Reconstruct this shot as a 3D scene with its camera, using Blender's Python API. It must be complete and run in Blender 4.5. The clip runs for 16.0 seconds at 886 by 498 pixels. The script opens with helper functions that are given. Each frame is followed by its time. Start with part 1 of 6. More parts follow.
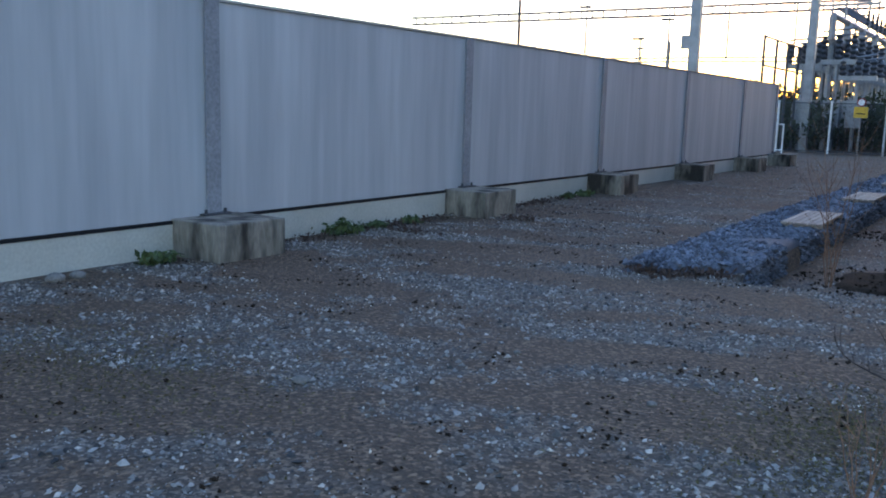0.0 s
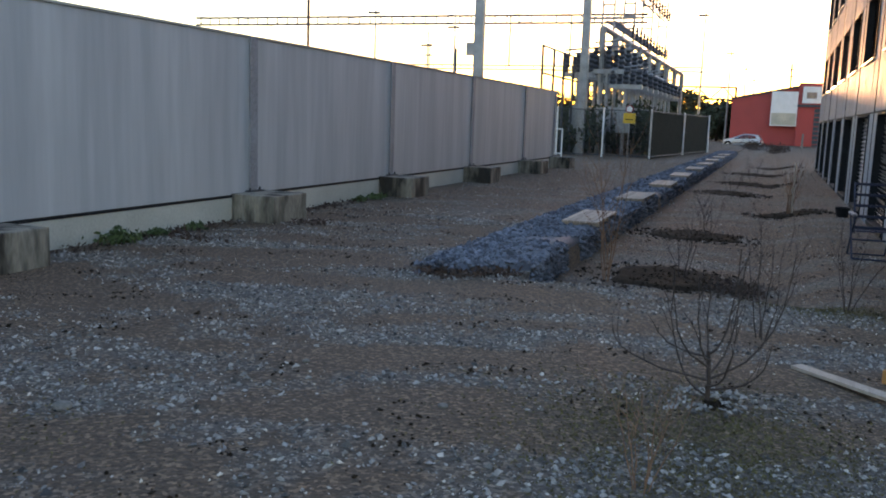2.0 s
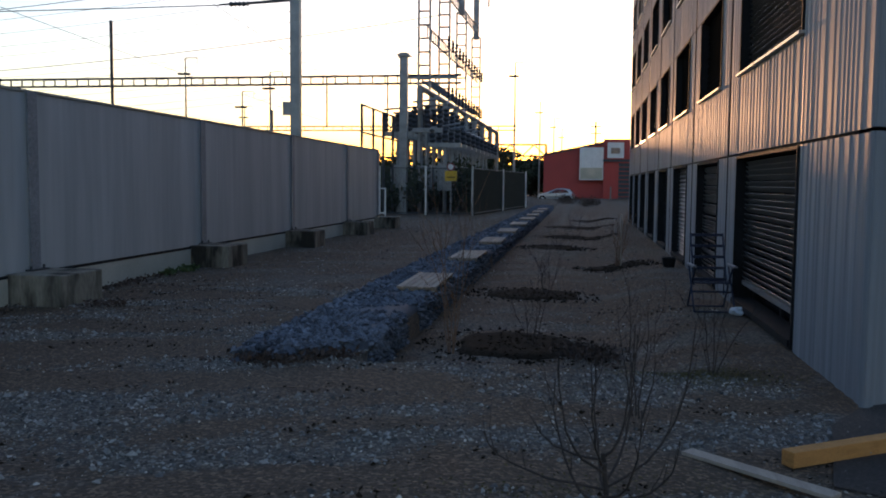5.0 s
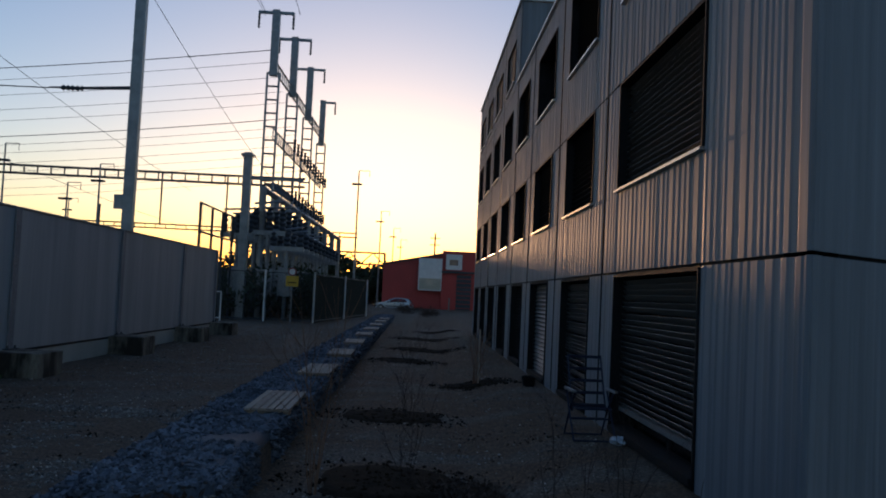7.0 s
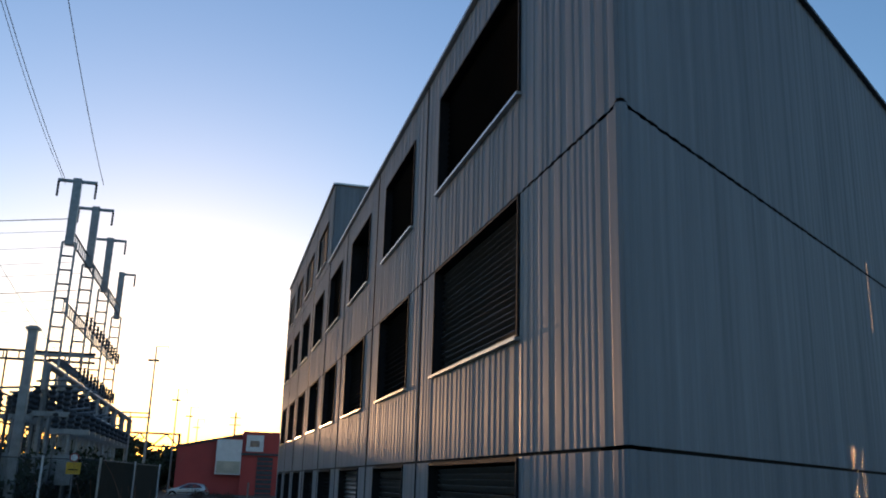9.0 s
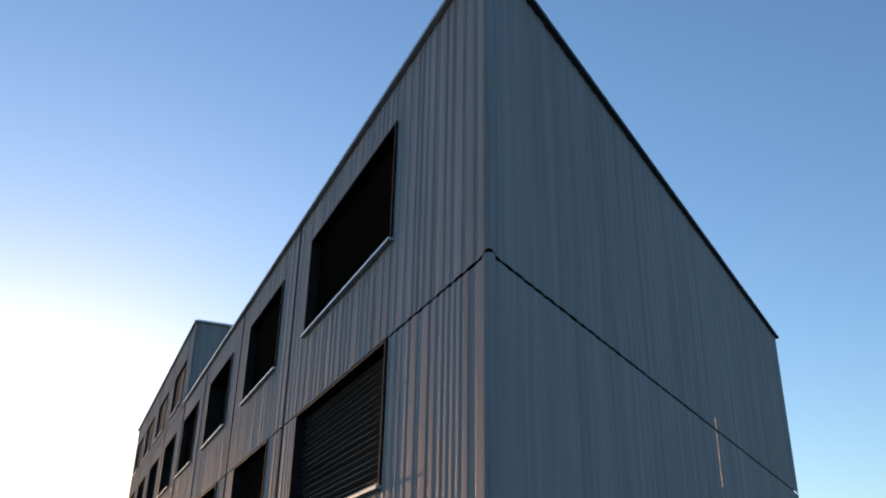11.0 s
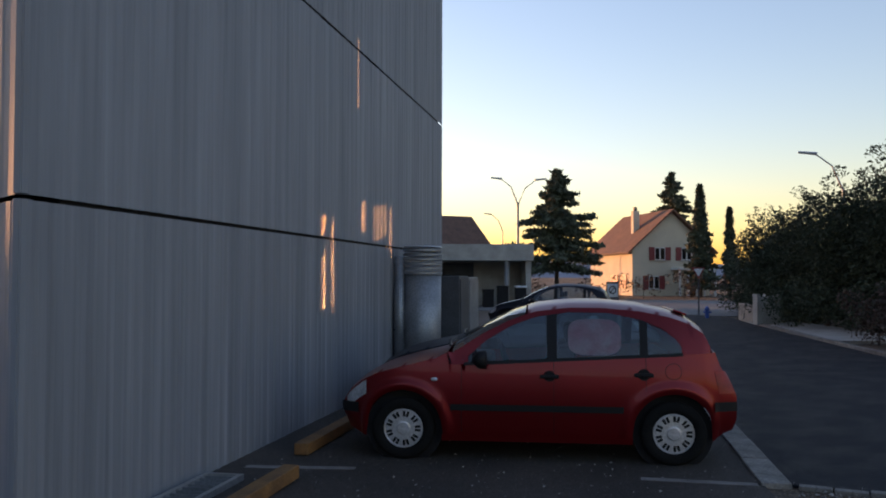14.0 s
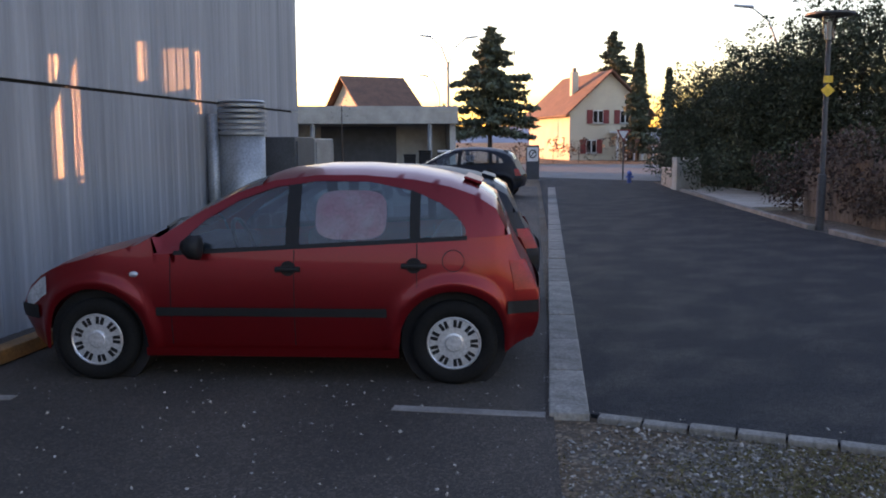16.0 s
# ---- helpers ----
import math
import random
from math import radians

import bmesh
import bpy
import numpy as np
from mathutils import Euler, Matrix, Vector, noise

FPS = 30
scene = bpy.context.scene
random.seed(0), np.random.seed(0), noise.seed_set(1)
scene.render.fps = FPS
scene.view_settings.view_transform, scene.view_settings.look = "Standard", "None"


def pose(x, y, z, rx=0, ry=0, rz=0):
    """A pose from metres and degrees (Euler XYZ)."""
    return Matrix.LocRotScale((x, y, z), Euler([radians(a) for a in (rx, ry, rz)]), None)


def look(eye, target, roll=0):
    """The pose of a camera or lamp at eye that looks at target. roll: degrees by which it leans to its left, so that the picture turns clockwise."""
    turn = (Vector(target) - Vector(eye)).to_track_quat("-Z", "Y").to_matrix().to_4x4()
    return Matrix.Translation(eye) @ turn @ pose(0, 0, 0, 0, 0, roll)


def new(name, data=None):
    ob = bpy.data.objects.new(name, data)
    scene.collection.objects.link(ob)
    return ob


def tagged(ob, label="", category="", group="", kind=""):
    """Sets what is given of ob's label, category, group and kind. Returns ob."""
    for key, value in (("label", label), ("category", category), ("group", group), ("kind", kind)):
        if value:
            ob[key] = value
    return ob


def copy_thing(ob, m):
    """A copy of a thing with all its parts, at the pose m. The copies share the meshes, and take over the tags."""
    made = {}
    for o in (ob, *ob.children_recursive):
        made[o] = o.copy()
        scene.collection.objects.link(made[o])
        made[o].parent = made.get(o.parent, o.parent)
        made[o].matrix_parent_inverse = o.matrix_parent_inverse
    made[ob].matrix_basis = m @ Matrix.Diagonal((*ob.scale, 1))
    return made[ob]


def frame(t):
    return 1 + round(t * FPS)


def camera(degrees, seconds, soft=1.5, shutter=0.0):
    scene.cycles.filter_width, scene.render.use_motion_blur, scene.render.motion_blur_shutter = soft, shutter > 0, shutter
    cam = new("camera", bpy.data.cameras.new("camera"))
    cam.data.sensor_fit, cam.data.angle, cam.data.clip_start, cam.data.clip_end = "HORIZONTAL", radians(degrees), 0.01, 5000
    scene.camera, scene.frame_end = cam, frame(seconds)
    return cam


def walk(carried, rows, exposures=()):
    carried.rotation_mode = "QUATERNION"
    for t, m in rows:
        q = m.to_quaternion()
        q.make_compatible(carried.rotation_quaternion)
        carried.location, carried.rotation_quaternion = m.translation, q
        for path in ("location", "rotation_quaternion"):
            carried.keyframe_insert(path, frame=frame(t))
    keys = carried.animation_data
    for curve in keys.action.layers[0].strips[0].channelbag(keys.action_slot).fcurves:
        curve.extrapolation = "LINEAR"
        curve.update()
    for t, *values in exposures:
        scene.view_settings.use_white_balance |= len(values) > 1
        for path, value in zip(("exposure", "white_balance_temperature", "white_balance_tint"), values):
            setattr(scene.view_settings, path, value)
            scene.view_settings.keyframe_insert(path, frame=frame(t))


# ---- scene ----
cam = camera(53.9, 16.0, soft=1.9)
PATH = [
    (0, (-1.779, -8.458, 1.672), (-2.88, -6.819, 1.351), 1.6),
    (0.5, (-1.818, -8.372, 1.653), (-2.792, -6.658, 1.317), 2.0),
    (1, (-1.836, -8.32, 1.638), (-2.695, -6.545, 1.303), 2.2),
    (1.5, (-1.863, -8.249, 1.616), (-2.626, -6.428, 1.297), 2.3),
    (2, (-1.807, -8.261, 1.635), (-2.498, -6.407, 1.339), 2.0),
    (2.5, (-1.829, -8.261, 1.635), (-2.451, -6.379, 1.371), 1.8),
    (3, (-1.825, -8.032, 1.613), (-2.41, -6.133, 1.385), 1.4),
    (3.5, (-1.864, -7.87, 1.614), (-2.398, -5.953, 1.413), 1.0),
    (3.7, (-1.886, -7.788, 1.616), (-2.395, -5.863, 1.422), 0.8),
    (5.8, (-2.496, -6.56, 1.589), (-2.664, -4.569, 1.507), 1.2),
    (6, (-2.572, -6.415, 1.582), (-2.702, -4.42, 1.528), 1.5),
    (6.5, (-2.745, -6.242, 1.609), (-2.772, -4.242, 1.627), 2.6),
    (7, (-2.731, -5.941, 1.636), (-2.673, -3.945, 1.742), 2.7),
    (7.5, (-2.687, -5.752, 1.704), (-2.535, -3.769, 1.917), 2.6),
    (8, (-2.862, -5.818, 1.734), (-2.594, -3.863, 2.058), 2.4),
    (8.5, (-2.847, -5.762, 1.736), (-2.471, -3.845, 2.163), 2.5),
    (9, (-2.847, -5.789, 1.758), (-2.379, -3.916, 2.279), 1.7),
    (9.5, (-2.861, -5.808, 1.77), (-2.323, -3.985, 2.392), 1.2),
    (9.7, (-2.903, -5.845, 1.748), (-2.338, -4.045, 2.413), 0.8),
    (11.8, (-2.83, -5.741, 1.735), (-1.972, -4.15, 2.592), -0.5),
    (12, (-2.816, -5.73, 1.726), (-1.895, -4.13, 2.494), -0.8),
    (12.5, (-2.682, -5.652, 1.693), (-1.606, -4.058, 2.243), -0.3),
    (13, (-2.394, -5.644, 1.647), (-1.19, -4.084, 1.986), 0.0),
    (13.1, (-2.296, -5.523, 1.647), (-1.072, -3.971, 1.951), 0.1),
    (13.5, (-2.018, -5.463, 1.617), (-0.719, -3.951, 1.777), -0.1),
    (14, (-1.703, -5.39, 1.583), (-0.329, -3.938, 1.647), 0.1),
    (14.5, (-1.248, -5.434, 1.551), (0.173, -4.026, 1.562), 0.0),
    (15, (-0.59, -5.388, 1.526), (0.861, -4.015, 1.439), -0.2),
    (15.5, (0.067, -5.21, 1.487), (1.551, -3.888, 1.264), -0.2),
    (16, (0.989, -4.986, 1.515), (2.431, -3.622, 1.272), -0.2),
]
# seconds, stops, kelvin, tint
EXPOSURE = [(0, 3.45, 6000, 24), (0.5, 4.8, 6800, 22), (1.0, 4.8, 6900, 22), (1.6, 3.6, 7300, 24), (3.6, 3.0, 6700, 24), (6, 1.3, 6100, 20), (7, 1.0, 5700, 17), (7.5, 1.15, 5700, 16), (8.2, 1.35, 5700, 14), (9.5, 1.72, 5550, 12), (12, 1.95, 5900, 13), (12.5, 1.95, 6100, 15), (13, 2.15, 6700, 20), (14, 2.35, 7200, 32), (15, 2.65, 7600, 37), (15.5, 3.0, 7600, 38), (16, 3.45, 7500, 38)]
walk(cam, [(t, look(eye, aim, roll)) for t, eye, aim, roll in PATH], exposures=EXPOSURE)

# ---- light: low sun behind the railway, clear evening sky ----
SUN_YAW, SUN_UP = 3.0, 2.1
sky_world = bpy.data.worlds.new("evening_sky")
scene.world = sky_world
sky_world.use_nodes = True
wn = sky_world.node_tree.nodes
sky = wn.new("ShaderNodeTexSky")
sky.sky_type, sky.sun_disc = "NISHITA", False
sky.sun_elevation, sky.sun_rotation = radians(SUN_UP), radians(-SUN_YAW)
sky.air_density, sky.dust_density, sky.ozone_density = 1.0, 0.55, 2.2
wn["Background"].inputs["Strength"].default_value = 0.15
sky_world.node_tree.links.new(sky.outputs[0], wn["Background"].inputs["Color"])
sun = new("sun", bpy.data.lights.new("sun", "SUN"))
sun.data.energy, sun.data.angle, sun.data.color = 1.25, radians(0.5), (1.0, 0.52, 0.22)
sun_dir = Vector((-math.sin(radians(SUN_YAW)), math.cos(radians(SUN_YAW)), math.tan(radians(SUN_UP))))
sun.matrix_world = look(sun_dir * 50, (0, 0, 0))
# narrow area lamps added in place of low sun thrown back on to the gable by unseen panes across the street: wall place,
# height, breadth across the beam, strength
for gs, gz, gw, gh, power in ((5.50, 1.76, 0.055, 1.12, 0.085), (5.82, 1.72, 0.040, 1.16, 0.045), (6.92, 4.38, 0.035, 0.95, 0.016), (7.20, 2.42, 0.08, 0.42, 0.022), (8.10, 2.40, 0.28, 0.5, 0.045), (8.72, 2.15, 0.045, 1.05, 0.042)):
    glint = new("glint_lamp", bpy.data.lights.new("glint_lamp", "AREA"))
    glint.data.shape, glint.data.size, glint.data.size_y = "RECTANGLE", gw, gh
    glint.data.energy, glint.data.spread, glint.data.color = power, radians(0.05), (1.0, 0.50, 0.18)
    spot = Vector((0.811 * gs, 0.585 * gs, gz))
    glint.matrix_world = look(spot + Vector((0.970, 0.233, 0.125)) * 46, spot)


# ---- materials ----
def mat(name, c1, c2=None, scale=3.0, rough=0.7, metal=0.0, bump=0.15, fine=60.0, stretch=(1, 1, 1), rnd=0.0, spec=0.5, speck=None, coat=0.0, fa=(0.78, 1.18), pebble=0.0, pa=(0.5, 1.6), rg=(0.33, 0.67)):
    m = bpy.data.materials.new(name)
    m.use_nodes = True
    nt = m.node_tree
    n, ln = nt.nodes, nt.links
    b = n["Principled BSDF"]
    c2 = c2 or tuple(v * 0.75 for v in c1)
    co = n.new("ShaderNodeTexCoord")
    mp = n.new("ShaderNodeMapping")
    mp.inputs["Scale"].default_value = stretch
    ln.new(co.outputs["Object"], mp.inputs["Vector"])
    n1 = n.new("ShaderNodeTexNoise")
    n1.inputs["Scale"].default_value, n1.inputs["Detail"].default_value = scale, 5
    ln.new(mp.outputs[0], n1.inputs["Vector"])
    r1 = n.new("ShaderNodeMapRange")
    r1.inputs[1].default_value, r1.inputs[2].default_value = rg
    ln.new(n1.outputs[0], r1.inputs[0])
    mx = n.new("ShaderNodeMix")
    mx.data_type = "RGBA"
    mx.inputs[6].default_value, mx.inputs[7].default_value = (*c1, 1), (*c2, 1)
    ln.new(r1.outputs[0], mx.inputs[0])
    n2 = n.new("ShaderNodeTexNoise")
    n2.inputs["Scale"].default_value, n2.inputs["Detail"].default_value = fine, 3
    ln.new(mp.outputs[0], n2.inputs["Vector"])
    r2 = n.new("ShaderNodeMapRange")
    r2.inputs[1].default_value, r2.inputs[2].default_value, r2.inputs[3].default_value, r2.inputs[4].default_value = 0.3, 0.7, *fa
    ln.new(n2.outputs[0], r2.inputs[0])
    vm = n.new("ShaderNodeVectorMath")
    vm.operation = "SCALE"
    ln.new(mx.outputs[2], vm.inputs[0])
    ln.new(r2.outputs[0], vm.inputs[3])
    out = vm.outputs[0]
    relief = n2.outputs[0]
    if pebble:
        vo = n.new("ShaderNodeTexVoronoi")
        vo.inputs["Scale"].default_value = pebble
        ln.new(mp.outputs[0], vo.inputs["Vector"])
        sp = n.new("ShaderNodeSeparateColor")
        ln.new(vo.outputs["Color"], sp.inputs[0])
        pw = n.new("ShaderNodeMath")
        pw.operation = "POWER"
        pw.inputs[1].default_value = 3.0
        ln.new(sp.outputs[0], pw.inputs[0])
        r5 = n.new("ShaderNodeMapRange")
        r5.inputs[3].default_value, r5.inputs[4].default_value = pa
        ln.new(pw.outputs[0], r5.inputs[0])
        v5 = n.new("ShaderNodeVectorMath")
        v5.operation = "SCALE"
        ln.new(out, v5.inputs[0])
        ln.new(r5.outputs[0], v5.inputs[3])
        out = v5.outputs[0]
        ad = n.new("ShaderNodeMath")
        ln.new(n2.outputs[0], ad.inputs[0])
        ln.new(pw.outputs[0], ad.inputs[1])
        relief = ad.outputs[0]
    if rnd:
        oi = n.new("ShaderNodeObjectInfo")
        r3 = n.new("ShaderNodeMapRange")
        r3.inputs[3].default_value, r3.inputs[4].default_value = 1 - rnd, 1 + rnd
        ln.new(oi.outputs["Random"], r3.inputs[0])
        v2 = n.new("ShaderNodeVectorMath")
        v2.operation = "SCALE"
        ln.new(out, v2.inputs[0])
        ln.new(r3.outputs[0], v2.inputs[3])
        out = v2.outputs[0]
    if speck:
        ge = n.new("ShaderNodeNewGeometry")
        r4 = n.new("ShaderNodeMapRange")
        r4.inputs[3].default_value, r4.inputs[4].default_value = speck
        ln.new(ge.outputs["Random Per Island"], r4.inputs[0])
        v3 = n.new("ShaderNodeVectorMath")
        v3.operation = "SCALE"
        ln.new(out, v3.inputs[0])
        ln.new(r4.outputs[0], v3.inputs[3])
        out = v3.outputs[0]
    ln.new(out, b.inputs["Base Color"])
    b.inputs["Roughness"].default_value, b.inputs["Metallic"].default_value = rough, metal
    b.inputs["Specular IOR Level"].default_value = spec
    b.inputs["Coat Weight"].default_value = coat
    b.inputs["Coat Roughness"].default_value = 0.06
    if bump:
        bp = n.new("ShaderNodeBump")
        bp.inputs["Strength"].default_value, bp.inputs["Distance"].default_value = bump, 0.02
        ln.new(relief, bp.inputs["Height"])
        ln.new(bp.outputs[0], b.inputs["Normal"])
    return m


def glass(name, tint, rough=0.02, clear=0.5):
    m = bpy.data.materials.new(name)
    m.use_nodes = True
    n, ln = m.node_tree.nodes, m.node_tree.links
    n.remove(n["Principled BSDF"])
    tr, gl, mx = n.new("ShaderNodeBsdfTransparent"), n.new("ShaderNodeBsdfGlossy"), n.new("ShaderNodeMixShader")
    fr = n.new("ShaderNodeFresnel")
    fr.inputs[0].default_value = 1.8
    tr.inputs[0].default_value = (*[v * clear for v in tint], 1)
    gl.inputs["Roughness"].default_value = rough
    ln.new(fr.outputs[0], mx.inputs[0])
    ln.new(tr.outputs[0], mx.inputs[1])
    ln.new(gl.outputs[0], mx.inputs[2])
    ln.new(mx.outputs[0], n["Material Output"].inputs[0])
    return m


GRAVEL = mat("gravel_ground", (0.132, 0.109, 0.088), (0.118, 0.076, 0.046), 0.75, 0.9, 0, 1.0, 30, pebble=46, pa=(0.5, 1.9), rg=(0.38, 0.58))
# the worn earth follows the wheel tracks of the yard, frayed by noise
gn, gl_ = GRAVEL.node_tree.nodes, GRAVEL.node_tree.links
worn = gn.new("ShaderNodeAttribute")
worn.attribute_name = "worn_earth"
fray = gn.new("ShaderNodeTexNoise")
fray.inputs["Scale"].default_value, fray.inputs["Detail"].default_value = 6.0, 8
fray_in = gn.new("ShaderNodeTexCoord")
gl_.new(fray_in.outputs["Object"], fray.inputs["Vector"])
blend = gn.new("ShaderNodeMath")
blend.operation = "ADD"
gl_.new(worn.outputs["Fac"], blend.inputs[0])
gl_.new(fray.outputs[0], blend.inputs[1])
edge_r = gn.new("ShaderNodeMapRange")
edge_r.inputs[1].default_value, edge_r.inputs[2].default_value = 0.68, 1.06
gl_.new(blend.outputs[0], edge_r.inputs[0])
gl_.new(edge_r.outputs[0], next(n for n in gn if n.bl_idname == "ShaderNodeMix").inputs[0])
SOIL = mat("dark_soil", (0.018, 0.012, 0.008), (0.036, 0.024, 0.015), 5, 0.95, 0, 0.9, 30, spec=0.1)
MOSSBLADE = mat("moss_blade", (0.10, 0.085, 0.028), (0.13, 0.10, 0.05), 3, 0.95, 0, 0, 40, speck=(0.5, 1.4))
STONE = mat("pebbles", (0.21, 0.192, 0.172), (0.125, 0.120, 0.115), 2, 0.8, 0, 0.2, 60, speck=(0.15, 2.2))
PALESTONE = mat("pale_pebbles", (0.60, 0.53, 0.45), (0.46, 0.41, 0.36), 2, 0.8, 0, 0.2, 60, speck=(0.6, 1.2))
BLUESTONE = mat("crushed_stone", (0.115, 0.128, 0.155), (0.062, 0.071, 0.092), 2, 0.75, 0, 0.3, 60, speck=(0.4, 2.0))
BLUESTONE1 = mat("crushed_stone_piece", (0.13, 0.142, 0.172), (0.068, 0.078, 0.10), 4, 0.75, 0, 0.3, 60, rnd=0.6)
ASPHALT = mat("road_asphalt", (0.014, 0.016, 0.020), (0.048, 0.044, 0.041), 2.0, 0.82, 0, 0.6, 90, stretch=(0.7, 1.0, 1), spec=0.22, rg=(0.44, 0.74), pebble=90, pa=(0.75, 1.6))
PARKING = mat("parking_asphalt", (0.032, 0.025, 0.021), (0.060, 0.046, 0.037), 0.8, 0.85, 0, 0.6, 90, pebble=80, pa=(0.7, 1.9))
CONCRETE = mat("pale_concrete", (0.42, 0.40, 0.36), (0.30, 0.285, 0.25), 1.6, 0.85, 0, 0.3, 40)
PLINTH = mat("plinth_concrete", (0.55, 0.53, 0.46), (0.42, 0.41, 0.35), 1.2, 0.85, 0, 0.12, 30, fa=(0.9, 1.07))
BLOCKMAT = mat("stained_concrete", (0.25, 0.225, 0.18), (0.03, 0.026, 0.02), 3.4, 0.9, 0, 0.4, 30, stretch=(1, 1, 0.3), rg=(0.40, 0.60))
BARRIER = mat("barrier_panel", (0.365, 0.375, 0.385), (0.46, 0.47, 0.475), 2.2, 0.7, 0, 0.08, 7, stretch=(1, 1, 0.08), rnd=0.06, fa=(0.93, 1.08))
STEEL = mat("galvanised_steel", (0.30, 0.32, 0.34), (0.22, 0.235, 0.25), 3, 0.5, 0.6, 0.05, 40)
POSTGREY = mat("post_grey_paint", (0.27, 0.28, 0.30), (0.21, 0.22, 0.24), 2, 0.65, 0, 0.05, 30)
DARKSTEEL = mat("painted_steel", (0.065, 0.072, 0.082), (0.045, 0.05, 0.057), 3, 0.6, 0.2, 0.05, 40)
CLAD = mat("metal_cladding", (0.255, 0.265, 0.287), (0.196, 0.205, 0.225), 4, 0.64, 0.12, 0.03, 12, stretch=(1, 1, 0.04), rnd=0.06, spec=0.25, fa=(0.88, 1.12))
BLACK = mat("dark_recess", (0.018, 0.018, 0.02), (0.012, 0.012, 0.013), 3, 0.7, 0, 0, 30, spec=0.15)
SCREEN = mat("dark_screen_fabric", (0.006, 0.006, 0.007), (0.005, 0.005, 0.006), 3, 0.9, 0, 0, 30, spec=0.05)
SLAT = mat("blind_slat", (0.17, 0.163, 0.155), (0.14, 0.136, 0.130), 4, 0.42, 0.5, 0.03, 30, rnd=0.12)
SILL = mat("aluminium_sill", (0.52, 0.51, 0.50), (0.44, 0.43, 0.42), 4, 0.35, 0.7, 0.03, 40)
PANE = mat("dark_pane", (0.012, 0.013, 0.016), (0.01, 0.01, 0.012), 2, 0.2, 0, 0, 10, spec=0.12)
BOARD = mat("weathered_boards", (0.42, 0.34, 0.27), (0.31, 0.25, 0.20), 3, 0.8, 0, 0.3, 40, stretch=(6, 1, 6), rnd=0.15)
DARKBOARD = mat("dark_old_boards", (0.13, 0.095, 0.07), (0.085, 0.065, 0.05), 3, 0.85, 0, 0.3, 40, rnd=0.25)
TIMBER = mat("new_timber", (0.56, 0.25, 0.07), (0.44, 0.19, 0.05), 3, 0.7, 0, 0.2, 40, stretch=(2, 2, 8))
YTIMBER = mat("yellow_timber", (0.25, 0.112, 0.032), (0.14, 0.066, 0.024), 4, 0.75, 0, 0.25, 40)
BARK = mat("twig_bark", (0.06, 0.04, 0.03), (0.035, 0.025, 0.02), 6, 0.85, 0, 0.3, 60)
DRYTWIG = mat("dry_twig", (0.26, 0.14, 0.08), (0.17, 0.095, 0.06), 6, 0.9, 0, 0.2, 60)
WEED = mat("weed_leaf", (0.05, 0.085, 0.03), (0.07, 0.10, 0.03), 6, 0.7, 0, 0.1, 60, speck=(0.6, 1.5))
NEEDLE = mat("conifer_needles", (0.045, 0.066, 0.045), (0.066, 0.080, 0.048), 1, 0.8, 0, 0.1, 30, speck=(0.5, 1.6))
HEDGE = mat("hedge_leaf", (0.042, 0.058, 0.036), (0.058, 0.068, 0.040), 0.6, 0.8, 0, 0.1, 30, speck=(0.5, 1.5), spec=0.2)
BROWNLEAF = mat("dry_brown_leaf", (0.075, 0.042, 0.03), (0.055, 0.034, 0.024), 1, 0.8, 0, 0.1, 30, speck=(0.5, 1.6))
REDWALL = mat("red_cladding", (0.42, 0.055, 0.045), (0.34, 0.045, 0.04), 0.4, 0.6, 0, 0.05, 20)
WHITEP = mat("white_paint", (0.75, 0.75, 0.73), (0.66, 0.66, 0.64), 2, 0.6, 0, 0.05, 20)
YELLOW = mat("yellow_sign_paint", (0.62, 0.38, 0.02), (0.56, 0.34, 0.02), 3, 0.5, 0, 0, 20)
REDP = mat("red_paint", (0.24, 0.03, 0.03), (0.20, 0.026, 0.026), 3, 0.5, 0, 0, 20)
HOUSEWALL = mat("cream_render", (0.62, 0.55, 0.42), (0.55, 0.48, 0.37), 0.8, 0.85, 0, 0.1, 20)
ROOFTILE = mat("clay_tiles", (0.17, 0.085, 0.055), (0.115, 0.06, 0.042), 1.5, 0.85, 0, 0.3, 8)
GREENMESH = mat("green_screen", (0.012, 0.02, 0.017), (0.009, 0.015, 0.013), 2, 0.9, 0, 0.2, 30, spec=0.1)
LINE = mat("worn_line_paint", (0.26, 0.235, 0.215), (0.15, 0.135, 0.125), 5, 0.8, 0, 0.2, 60)
KERB = mat("kerb_concrete", (0.24, 0.222, 0.198), (0.145, 0.132, 0.116), 5, 0.9, 0, 0.5, 40, rnd=0.15, fa=(0.65, 1.25))
RUBBER = mat("tyre_rubber", (0.012, 0.012, 0.012), (0.009, 0.009, 0.009), 5, 0.9, 0, 0.1, 60, spec=0.12)
TRIMBLK = mat("black_plastic", (0.012, 0.012, 0.013), (0.01, 0.01, 0.011), 5, 0.55, 0, 0.05, 60, spec=0.2)
RIM = mat("silver_wheel_trim", (0.55, 0.55, 0.56), (0.48, 0.48, 0.49), 5, 0.35, 0.5, 0, 60)
CARRED = mat("red_car_paint", (0.185, 0.003, 0.006), (0.165, 0.003, 0.005), 2, 0.33, 0.6, 0.0, 200, coat=0.25)
CARBLUE = mat("dark_blue_car_paint", (0.008, 0.011, 0.02), (0.007, 0.01, 0.018), 2, 0.45, 0.0, 0, 200, spec=0.25)
CARGREY = mat("silver_car_paint", (0.45, 0.46, 0.48), (0.42, 0.43, 0.45), 2, 0.3, 0.5, 0, 200, coat=0.8)
